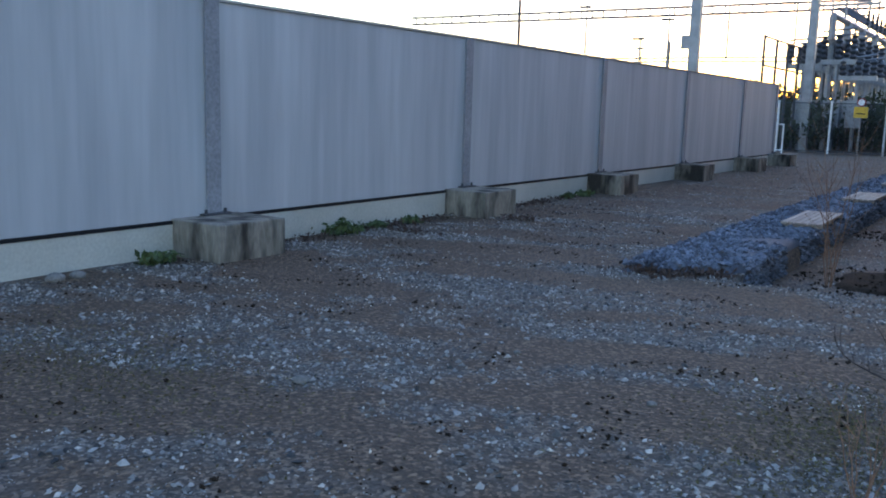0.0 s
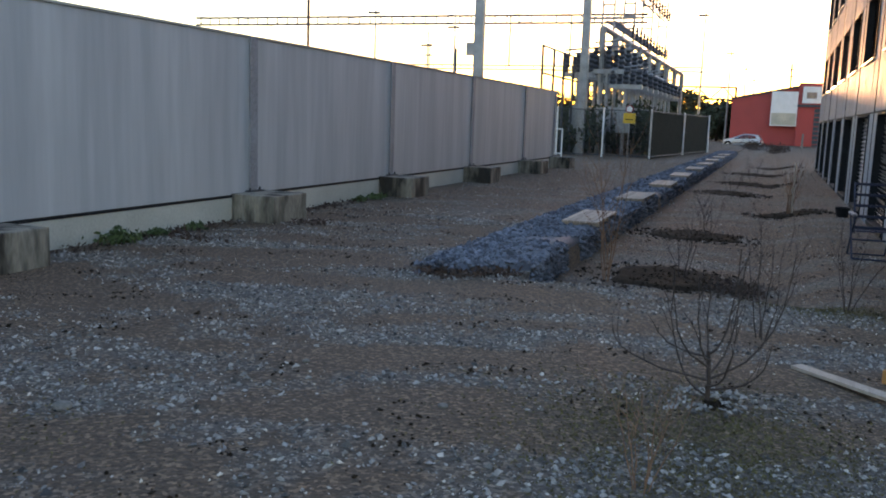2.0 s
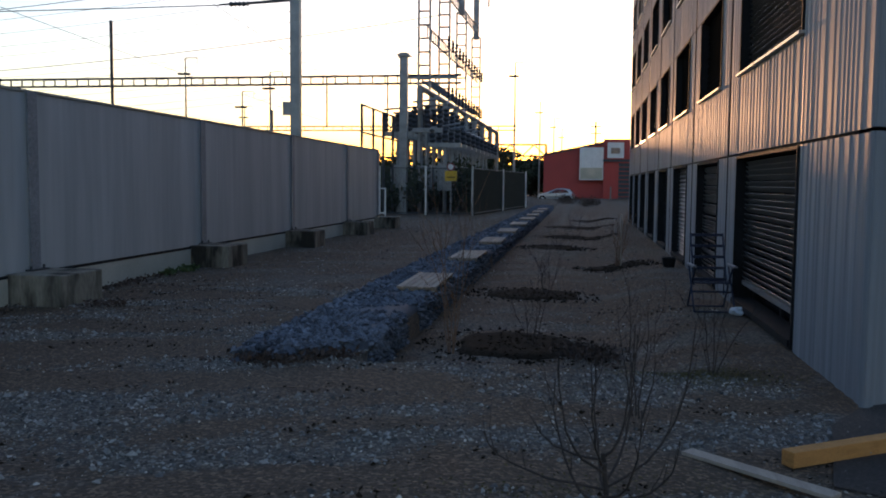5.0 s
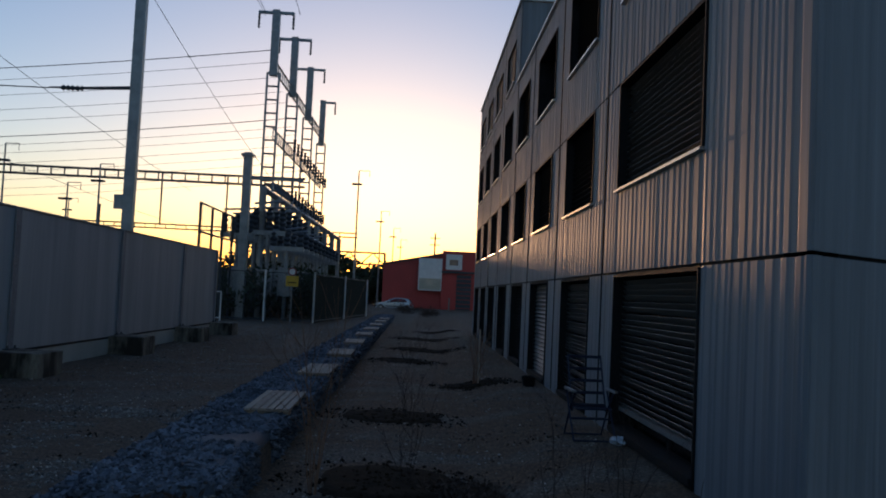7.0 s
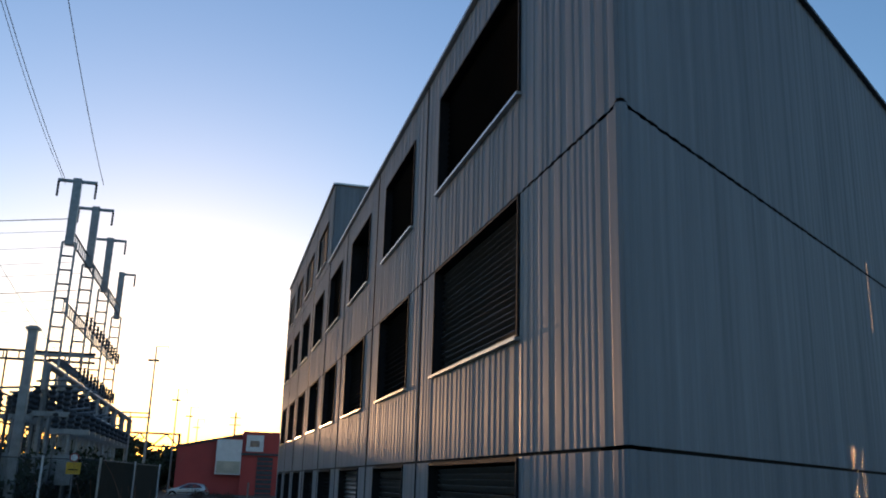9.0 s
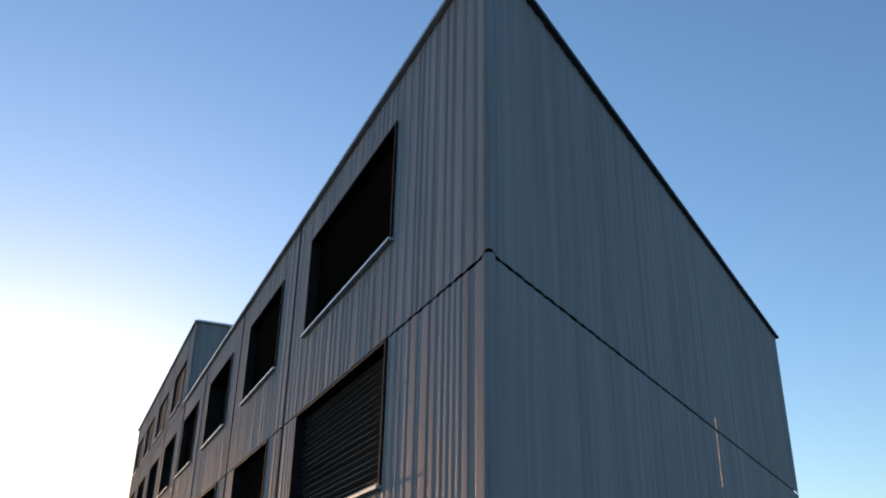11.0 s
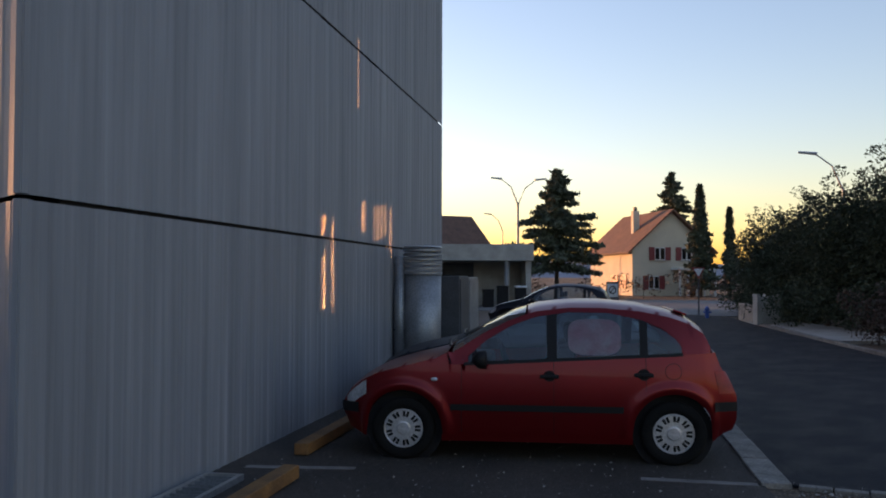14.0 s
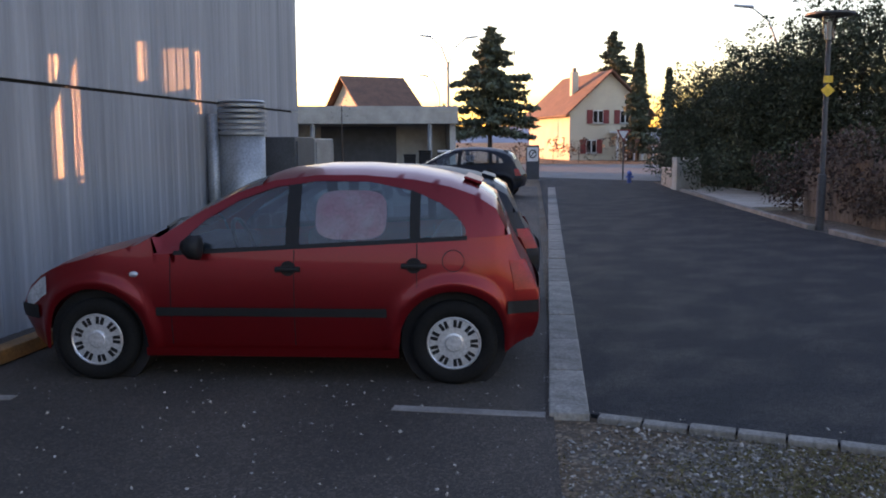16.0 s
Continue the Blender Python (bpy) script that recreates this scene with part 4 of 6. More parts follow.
def bush(x, y, h, stems, material, label, seed, ring=True, lean=0.75, depth=2, thick=0.007):
    r = random.Random(seed)
    z = ground_z(x, y) - 0.02
    ob = thing("bare_shrub", label, "shrub")
    for k in range(stems):
        a = 6.28 * k / stems + r.uniform(-0.4, 0.4)
        bm = bmesh.new()
        twigs(bm, (x + 0.03 * math.cos(a), y + 0.03 * math.sin(a), z), h * r.uniform(0.75, 1.1), (lean * math.cos(a), lean * math.sin(a), 1), 1, r, depth, thick * h)
        part("stem", bm, material, ob)
    if ring:
        stones("stone_ring", [(x + (0.16 + 0.2 * r.random()) * math.cos(t), y + (0.16 + 0.2 * r.random()) * math.sin(t), z + 0.035, r.uniform(0.02, 0.045)) for t in [r.uniform(0, 6.28) for _ in range(110)]], STONE, ob, "ring of pale stones round the stem")
    return ob




def goblet_shrub(x, y, label, seed):
    """A short stem whose limbs leave sideways and then turn upward."""
    r = random.Random(seed)
    z = ground_z(x, y) - 0.02
    ob = thing("bare_shrub", label, "shrub")
    part("stem", T([(x, y, z), (x + 0.01, y, z + 0.14), (x - 0.01, y + 0.01, z + 0.34)], [0.017, 0.014, 0.012], 7), BARK, ob)
    # start height, direction in degrees, reach sideways, height reached
    for h0, deg, reach, rise in ((0.33, 12, 0.13, 0.66), (0.17, 25, 0.50, 0.80), (0.30, 165, 0.34, 0.14), (0.16, 172, 0.62, 0.24), (0.05, 150, 0.30, 0.62), (0.10, -15, 0.36, 0.34), (0.20, 60, 0.30, 0.70), (0.28, -110, 0.25, 0.55), (0.14, 100, 0.42, 0.60), (0.12, -60, 0.34, 0.52), (0.24, 205, 0.26, 0.60)):
        a = radians(deg) + r.uniform(-0.1, 0.1)
        pts_ = []
        for k in range(8):
            t = k / 7
            out = reach * (1 - (1 - t) ** 1.8)
            up_ = rise * (0.25 * t + 0.75 * t ** 2.1)
            pts_.append((x + out * math.cos(a) + r.uniform(-0.008, 0.008), y + out * math.sin(a) + r.uniform(-0.008, 0.008), z + h0 + up_ + r.uniform(-0.006, 0.006)))
        bm_ = tube(bmesh.new(), pts_, [0.0085 - 0.0008 * k for k in range(8)], 5)
        for k in (3, 4, 5, 6):
            if r.random() < 0.8:
                b_ = a + r.choice((-1, 1)) * r.uniform(0.4, 1.0)
                twigs(bm_, pts_[k], r.uniform(0.12, 0.3), (0.5 * math.cos(b_), 0.5 * math.sin(b_), 1), 1, r, 0, 0.0035, 4)
        part("branch", bm_, BARK, ob)
    stones("stone_ring", [(x + d * math.cos(t), y + d * math.sin(t), z + 0.03, r.uniform(0.016, 0.036)) for t, d in [(r.uniform(0, 6.28), 0.1 + 0.22 * r.random()) for _ in range(120)]], STONE, ob, "ring of pale stones round the stem")
    stones("soil", [(x + d * math.cos(t), y + d * math.sin(t), z + 0.015, r.uniform(0.02, 0.04)) for t, d in [(r.uniform(-1.6, 0.6), 0.14 * r.random()) for _ in range(50)]], SOIL, ob, "dark soil at the stem")
    return ob


goblet_shrub(-2.07, -2.8, "bare dark-twigged shrub in a ring of pale stones", 3)
bush(-2.25, -4.35, 0.55, 9, DRYTWIG, "small dry brown shrub on mossy ground", 5, ring=False, lean=0.22, depth=1)
bush(-3.6, 2.3, 2.0, 8, DRYTWIG, "tall slender shrub with dry brown twigs", 7, ring=False, lean=0.04, depth=1, thick=0.0035)
bush(-2.75, 2.9, 0.85, 5, BARK, "thin bare shrub in a dark planting bed", 8, ring=False, lean=0.5)
bush(-2.75, 7.5, 0.9, 5, BARK, "thin bare shrub in a dark planting bed", 9, ring=False, lean=0.45)
bush(-1.0, 1.05, 0.85, 5, BARK, "thin bare shrub near the building", 10, ring=False, lean=0.4)
bush(-1.78, -0.8, 0.95, 4, BARK, "thin bare shrub near the building", 16, ring=False, lean=0.3)
bush(-1.4, 12.6, 1.25, 9, DRYTWIG, "slender shrub with dry brown twigs by a stake", 11, ring=False, lean=0.05, depth=1)
bush(-2.9, 18.8, 1.0, 5, BARK, "thin bare shrub in a dark planting bed", 12, ring=False)
bush(-2.4, 24.0, 1.0, 5, BARK, "thin bare shrub in a dark planting bed", 13, ring=False)
solo("plant_stake", T([(-1.32, 12.6, -0.3), (-1.32, 12.6, 0.95)], 0.018, 8), BOARD, "pale wooden stake in a planting bed", "stake")
for x, y, rx, ry in ((-2.92, 2.85, 0.82, 0.85), (-3.0, 7.6, 0.85, 0.7), (-1.4, 12.6, 0.7, 0.6), (-2.95, 18.8, 0.9, 0.8), (-2.4, 24, 1.1, 0.9), (-2.3, 31, 1.1, 1.0), (-1.6, 38, 0.9, 0.9)):
    bm = bmesh.new()
    rings = [[bm.verts.new((x + rx * f * math.cos(a) * (1 + 0.4 * noise.noise(Vector((x, y, a * 1.7)))), y + ry * f * math.sin(a) * (1 + 0.4 * noise.noise(Vector((a * 1.7, x, y)))),
              ground_z(x + rx * f * math.cos(a), y + ry * f * math.sin(a)) + (0.028 if f < 0.9 else 0.015) + 0.02 * noise.noise(Vector((x + f * 3, y + a * 2, 1))) - (0.06 if f == 1 else 0))) for a in np.linspace(0, 6.28, 25)[:-1]] for f in (1, 0.85, 0.65, 0.35, 0.05)]
    for p, q in zip(rings, rings[1:]):
        for k in range(24):
            bm.faces.new((p[k], p[(k + 1) % 24], q[(k + 1) % 24], q[k]))
    bm.faces.new(rings[-1])
    solo("planting_bed", bm, SOIL, "round planting bed of dark soil", "planting bed", "planting beds", smooth=True)
    clods = []
    for _ in range(300):
        t, f = random.uniform(0, 6.28), random.random() ** 0.5 * 1.4
        px_, py_ = x + rx * f * math.cos(t), y + ry * f * math.sin(t)
        clods.append((px_, py_, ground_z(px_, py_) + (0.028 if f < 0.85 else 0.006), random.uniform(0.012, 0.04)))
    stones("soil_clods", clods, SOIL, None, "clods of dark soil round the planting bed", "soil")
rng = np.random.default_rng(8)
for x, y, s in ((-9.15, 0.2, 0.17), (-9.15, -2.75, 0.11), (-9.2, 0.95, 0.09), (-9.15, 7.55, 0.12), (-9.2, 1.7, 0.08), (-9.2, 6.9, 0.09), (-9.25, -4.9, 0.1)):
    w = thing("weed_clump", "low green weed growing at the foot of the plinth", "weed", group="weeds at the plinth")
    leaves("foliage", rng.normal(size=(260, 3)) * (s * 0.5, s * 0.9, s * 0.25) + (x, y, s * 0.4), 0.05, WEED, w, rng)

# ---- moss and dry growth on the ground ----
def ground_blades(name, label, category, spots, size, material, seed, up=0.006):
    r = np.random.default_rng(seed)
    pts_ = []
    for x, y, rx, ry, n in spots:
        q = r.normal(size=(n, 2)) * (rx * 0.5, ry * 0.5) + (x, y)
        pts_ += [(px_, py_, ground_z(px_, py_) + up * r.random()) for px_, py_ in q]
    ob = leaves(name, pts_, size, material, None, r, label, 1.2)
    return tagged(ob, label, category, kind="stuff")


ground_blades("moss", "thin olive moss over the gravel", "moss", [(-2.0, -3.6, 1.1, 1.2, 9000), (-1.7, -4.9, 0.9, 0.9, 6000), (-1.2, 1.0, 0.9, 0.5, 4000), (5.2, -3.6, 1.4, 0.9, 11000), (3.9, -3.4, 1.2, 0.5, 5000), (-6.5, -5.2, 1.6, 0.8, 3000)], 0.011, MOSSBLADE, 3)
ground_blades("dry_grass", "tufts of dry brown grass and weeds", "grass", [(-4.95, 0.25, 0.4, 0.2, 300), (-4.5, 0.6, 0.3, 0.2, 200), (-2.1, 2.7, 0.4, 0.5, 900), (-9.2, 0.6, 0.2, 2.6, 500), (-9.2, 5.5, 0.2, 1.5, 250), (-8.6, 0.9, 0.5, 0.25, 120), (-8.2, 3.2, 0.4, 0.2, 120)], 0.03, BROWNLEAF, 4, 0.06)

# ---- loose stones of the yard ----
pts = []
for _ in range(90000):
    x, y = rng.uniform(-9.3, -0.3), rng.uniform(-8.6, 5.5)
    if x > -4.2 and y > 0.9 and rng.random() < 0.75:
        continue
    if worn_earth(x, y) + rng.uniform(-0.26, 0.14) > 0.36:
        continue
    pts.append((x, y, ground_z(x, y) + 0.003, 0.0055 + 0.024 * rng.random() ** 3.6))
for _ in range(5000):
    x, y = rng.uniform(-9.2, -0.2), rng.uniform(5, 34)
    if -5.4 < x < -4.1:
        continue
    pts.append((x, y, ground_z(x, y) + 0.003, rng.uniform(0.012, 0.03)))
for _ in range(3200):
    x, y = rng.uniform(-1.5, 7.5), rng.uniform(-5.5, 1.5)
    if N_DIR.x * x + N_DIR.y * y < 0.3 or (x - 5.2) * 0.61 - (y + 2.05) * 0.79 > 0 and (x - 5.3) * 0.87 + (y + 2.2) * 0.49 > 0:
        continue
    pts.append((x, y, max(ground_z(x, y), -0.085) + 0.003, 0.004 + 0.010 * rng.random() ** 3))
for _ in range(14000):
    x, y = rng.uniform(2.2, 7.8), rng.uniform(-6.0, -2.3)
    if x > 5.25 and (x - 5.25) > (-2.25 - y) * 0.38:
        continue
    pts.append((x, y, max(ground_z(x, y), -0.118) + 0.004, 0.005 + 0.014 * rng.random() ** 3))
pale = []
for _ in range(12000):
    x, y = rng.uniform(-9.2, -0.4), rng.uniform(-8.6, 6.5)
    if x > -4.2 and y > 0.9 or worn_earth(x, y) + rng.uniform(-0.33, 0.22) > 0.42:
        continue
    pale.append((x, y, ground_z(x, y) + 0.004, 0.005 + 0.014 * rng.random() ** 3))
crumbs = []
for _ in range(16000):
    x, y = rng.uniform(-9.2, -0.4), rng.uniform(-8.6, 6.5)
    if worn_earth(x, y) > 0.45 and noise.noise(Vector((x * 1.3, y * 2.1, 21))) > 0.12:
        crumbs.append((x, y, ground_z(x, y) + 0.004, 0.007 + 0.02 * rng.random() ** 3))
stones("earth_crumbs", crumbs, SOIL, None, "dark crumbs of torn-up earth in the wheel tracks", "soil")
stones("pale_gravel", pale, PALESTONE, None, "scattered whitish pebbles over the yard", "gravel")
stones("loose_gravel", pts, STONE, None, "loose pale and grey pebbles over the yard", "gravel")
for x, y, s in ((-5.32, -4.7, 0.055), (-3.55, -6.55, 0.06), (-4.6, -3.3, 0.03), (-2.9, -4.9, 0.028), (-9.12, -3.92, 0.09), (-9.1, -3.7, 0.075), (-3.45, -3.77, 0.03), (-3.3, -6.1, 0.045)):
    bm = bmesh.new()
    bmesh.ops.create_icosphere(bm, subdivisions=2, radius=s)
    for v in bm.verts:
        v.co *= 1 + 0.3 * noise.noise(v.co * 9 + Vector((x, y, 0)))
        v.co.z *= 0.55
        v.co += Vector((x, y, ground_z(x, y) + s * 0.25))
    solo("rock", bm, KERB, "pale rounded field stone lying on the gravel", "stone", "field stones", smooth=True)

# ---- folding chair, bag and pot at the facade ----
chair = thing("garden_chair", "dark blue metal folding armchair standing at the facade", "chair", pose(-0.42, 5.32, ground_z(-0.42, 5.32) + 0.01, 0, 0, 4))
for x in (-0.27, 0.27):
    part("leg", T([(x, -0.30, 0.012), (x, -0.02, 0.36), (x, 0.16, 0.60)], 0.013, 8), BLUEPAINT, chair)
    part("leg", T([(x * 0.92, 0.28, 0.012), (x * 0.92, 0.04, 0.36), (x * 0.92, -0.20, 0.60)], 0.013, 8), BLUEPAINT, chair)
    part("armrest", B(x - 0.028, x + 0.028, -0.26, 0.20, 0.605, 0.635, bevel=0.01), STEEL, chair, "pale plastic armrest")
    part("back_post", T([(x * 0.82, 0.02, 0.34), (x * 0.82, 0.16, 0.62), (x * 0.82, 0.36, 1.04)], 0.013, 8), BLUEPAINT, chair)
for y, z, w in ((-0.30, 0.012, 0.27), (0.28, 0.012, 0.248), (-0.1, 0.26, 0.27), (0.12, 0.24, 0.248)):
    part("crossbar", T([(-w, y, z), (w, y, z)], 0.012, 8), BLUEPAINT, chair)
for k in range(5):
    y, z = 0.06 + 0.072 * k, 0.42 + 0.15 * k
    part("back_slat", B(-0.22, 0.22, y - 0.008, y + 0.008, z - 0.02, z + 0.02, bevel=0.004), BLUEPAINT, chair)
for k in range(4):
    y = -0.2 + 0.09 * k
    part("seat_slat", B(-0.24, 0.24, y - 0.02, y + 0.02, 0.385, 0.40, bevel=0.004), BLUEPAINT, chair)
bm = bmesh.new()
bmesh.ops.create_icosphere(bm, subdivisions=3, radius=0.115)
for v in bm.verts:
    v.co *= 1 + 0.45 * noise.noise(v.co * 14)
    v.co = Vector((v.co.x * 0.8 - 0.12, v.co.y * 1.2 + 4.95, max(0.0, v.co.z * 0.5 + 0.05) - 0.12))
solo("plastic_bag", bm, PLASTIC, "crumpled pale plastic sheet at the wall foot", "plastic bag")
bm = bmesh.new()
disc(bm, Matrix.Translation((-0.35, 11.8, -0.14)) @ pose(0, 0, 0, 0, -90, 0), [(0, 0.11), (0.2, 0.15), (0.22, 0.16), (0.22, 0.14), (0.1, 0.11), (0.1, 0.0)], 20)
solo("plant_pot", bm, TRIMBLK, "small black plant pot at the facade", "plant pot")

# ---- railway: masts, gantries, substation ----
def lattice(ob, a, b, w, step, r, mt, across=(1, 0, 0), name="lattice"):
    """Two chords with rungs from a to b."""
    a, b, n = Vector(a), Vector(b), Vector(across).normalized() * (w / 2)
    part("chord", T([a - n, b - n], r, 4), mt, ob)
    part("chord", T([a + n, b + n], r, 4), mt, ob)
    cnt = max(2, int((b - a).length / step))
    for k in range(cnt + 1):
        c = a + (b - a) * k / cnt
        part("rung", T([c - n, c + n], r * 0.7, 4), mt, ob)


mast = thing("catenary_mast", "tall grey steel catenary mast behind the noise barrier", "mast")
part("pole", B(-12.83, -12.47, 23.85, 24.15, -0.3, 15.5, bevel=0.02), STEEL, mast)
part("bracket_arm", T([(-12.6, 24, 8.25), (-14.4, 24, 8.15), (-15.6, 24, 8.12)], [0.07, 0.05, 0.03], 8), DARKSTEEL, mast)
part("beam", T([(-12.2, 24, 12.55), (-38, 24, 12.5)], 0.11, 4), STEEL, mast, "upper chord of the cross beam")
part("beam", T([(-12.9, 24, 12.25), (-14.2, 24, 12.0), (-38, 24, 11.75)], 0.09, 4), STEEL, mast, "lower chord of the cross beam")
for k in range(26):
    part("strut", T([(-13.4 - 0.95 * k, 24, 12.5), (-13.4 - 0.95 * k - (0.5 if k % 2 else 0.0), 24, 12.05 if k < 1 else 11.8)], 0.06, 4), STEEL, mast)
part("bracket", B(-12.9, -12.15, 23.8, 24.2, 12.15, 12.45), STEEL, mast)
part("insulator", disc(bmesh.new(), pose(-15.2, 24, 8.13), [(k * 0.08, 0.10 if k % 2 else 0.05) for k in range(10)], 12), DARKSTEEL, mast)
part("sign_plate", B(-13.15, -12.86, 23.95, 23.98, 4.05, 4.55), STEEL, mast, "small grey plate")

gate = thing("gantry", "long steel catenary gantry over the tracks", "gantry")
for z in (9.3, 9.9):
    part("chord", T([(-52, 60, z), (-11.5, 60, z)], 0.09, 4), DARKSTEEL, gate)
for k in range(40):
    part("rung", T([(-51.5 + k, 60, 9.3), (-51.5 + k, 60, 9.9)], 0.06, 4), DARKSTEEL, gate)
for x in (-40.4, -22.2, -17.3):
    part("dropper", T([(x, 60, 9.9), (x, 60, 5.9)], 0.07, 5), DARKSTEEL, gate)
part("leg", T([(-40.4, 60, -0.3), (-40.4, 60, 14.6)], 0.14, 6), DARKSTEEL, gate)
gate2 = thing("gantry", "distant thin steel gantry over the tracks", "gantry")
for z in (6.9, 7.3):
    part("chord", T([(-60, 80, z), (-8.7, 80, z)], 0.07, 4), DARKSTEEL, gate2)
for k in range(50):
    part("rung", T([(-59.5 + k, 80, 6.9), (-59.5 + k, 80, 7.3)], 0.05, 4), DARKSTEEL, gate2)
part("leg", T([(-34, 80, -0.3), (-34, 80, 9)], 0.13, 6), DARKSTEEL, gate2)
gate3 = thing("gantry", "far steel lattice gantry with crossed bracing", "gantry")
for z in (5.9, 7.7):
    part("chord", T([(-30, 130, z), (-7.8, 130, z)], 0.14, 4), DARKSTEEL, gate3)
bm = bmesh.new()
for k in range(12):
    tube(bm, [(-30 + 1.85 * k, 130, 5.9 + 1.8 * (k % 2)), (-30 + 1.85 * (k + 1), 130, 5.9 + 1.8 * ((k + 1) % 2))], 0.1, 4)
part("brace", bm, DARKSTEEL, gate3)
part("leg", T([(-7.8, 130, -0.3), (-7.8, 130, 7.8)], 0.2, 6), DARKSTEEL, gate3)

COLS = [(-12.5, 49.5, 19.4), (-12.05, 55, 19.3), (-11.8, 62, 19.0), (-11.85, 72, 18.6)]
for k, (x, y, h) in enumerate(COLS):
    col = thing("lattice_column", "tall grey steel lattice column of the substation portal", "steel column", group="substation columns")
    lattice(col, (x, y, -0.3), (x, y, h * 0.79), 0.75, 0.85, 0.09, STEEL)
    part("upper_pole", B(x - 0.24, x + 0.24, y - 0.2, y + 0.2, h * 0.78, h), STEEL, col)
    part("crossarm", B(x - 1.15 if k < 3 else x - 0.2, x + 1.15, y - 0.1, y + 0.1, h - 0.25, h - 0.08), STEEL, col)
    for s in (-1.1, 1.1):
        part("insulator", disc(bmesh.new(), pose(x + s, y, h - 1.2, 0, -90, 0), [(0.1 * i, 0.09 if i % 2 else 0.05) for i in range(10)], 8), DARKSTEEL, col)
for z in (15.6, 11.4, 8.2):
    gd = thing("portal_girder", "ladder-like steel girder between the lattice columns", "girder", group="portal girders")
    lattice(gd, (-12.3, 49.5, z), (-11.7, 72, z - 0.4), 0.7, 0.7, 0.07, STEEL, (0, 0, 1) if z > 10 else (1, 0, 0))
    if z < 15:
        for k in range(12):
            y = 51 + 1.75 * k
            part("insulator", disc(bmesh.new(), pose(-11.1, y, z - 0.9, 0, -90, 0), [(0.12 * i, 0.12 if i % 2 else 0.06) for i in range(8)], 8), DARKSTEEL, gd)
tpole = thing("steel_pole", "stout grey steel pole at the substation", "pole")
part("pole", B(-11.6, -11.2, 37.4, 37.8, -0.3, 8.3, bevel=0.03), STEEL, tpole)
part("cap", B(-11.7, -11.1, 37.3, 37.9, 8.1, 8.22), STEEL, tpole)
part("arm", B(-11.2, -8.6, 37.55, 37.65, 6.95, 7.08), STEEL, tpole)
rr = random.Random(12)
for row, (x, z0, z1) in enumerate(((-10.6, 4.6, 6.6), (-12.2, 4.4, 6.2), (-9.6, 3.8, 5.2))):
    for k in range(10):
        y = 40 + 2.3 * k
        sw = thing("switch_gear", "grey isolator with stacked insulators on a steel frame", "switchgear", group="isolators of the substation")
        part("beam", B(x - 0.9, x + 0.9, y - 0.12, y + 0.12, z0 - 0.25, z0), STEEL, sw)
        part("post", T([(x, y, -0.3), (x, y, z0 - 0.2)], 0.11, 6), STEEL, sw)
        for dx in (-0.7, 0.0, 0.7):
            part("insulator", disc(bmesh.new(), pose(x + dx, y, z0, 0, -90, 0), [(0.13 * i, (0.2 if i % 2 else 0.1)) for i in range(int((z1 - z0) * 5))], 8), DARKSTEEL, sw)
        part("contact_arm", T([(x - 0.8, y, z1 - 0.6), (x + 0.8, y, z1 - rr.uniform(0.2, 0.7))], 0.06, 5), STEEL, sw)
        part("drive_box", B(x - 0.35, x + 0.35, y - 0.3, y + 0.3, 1.2, 2.6), STEEL, sw)
big = thing("busbar_frame", "heavy slanting steel frame carrying busbars", "steel frame")
part("rail", T([(-11.0, 40, 6.8), (-8.9, 62, 5.6)], 0.16, 6), STEEL, big)
part("rail", T([(-11.0, 40, 5.6), (-8.9, 62, 4.4)], 0.16, 6), STEEL, big)
for k in range(9):
    t = k / 8
    part("rung", T([(-11.0 + 2.1 * t, 40 + 22 * t, 6.8 - 1.2 * t), (-11.0 + 2.1 * t, 40 + 22 * t, 5.6 - 1.2 * t)], 0.2, 6), STEEL, big)
part("leg", T([(-11, 40.2, -0.3), (-11, 40.2, 5.7)], 0.15, 6), STEEL, big)
part("leg", T([(-8.9, 61.9, -0.3), (-8.9, 61.9, 4.5)], 0.15, 6), STEEL, big)
screen = thing("mesh_screen", "tall dark framed mesh screen beside the tracks", "screen")
for k in range(11):
    y = 32 + 2.3 * k
    part("post", T([(-12.2 - 0.02 * k, y, -0.3), (-12.2 - 0.02 * k, y, 5.2)], 0.07, 5), DARKSTEEL, screen)
for z in (2.9, 3.9, 5.15):
    part("rail", T([(-12.2, 32, z), (-12.4, 55, z)], 0.05, 5), DARKSTEEL, screen)
bm = bmesh.new()
for k in range(56):
    y = 32 + 0.41 * k
    tube(bm, [(-12.2, y, 2.9), (-12.2, y, 5.15)], 0.012, 3)
tagged(part("wire_mesh", bm, DARKSTEEL, screen, "fine upright wires"), kind="stuff")

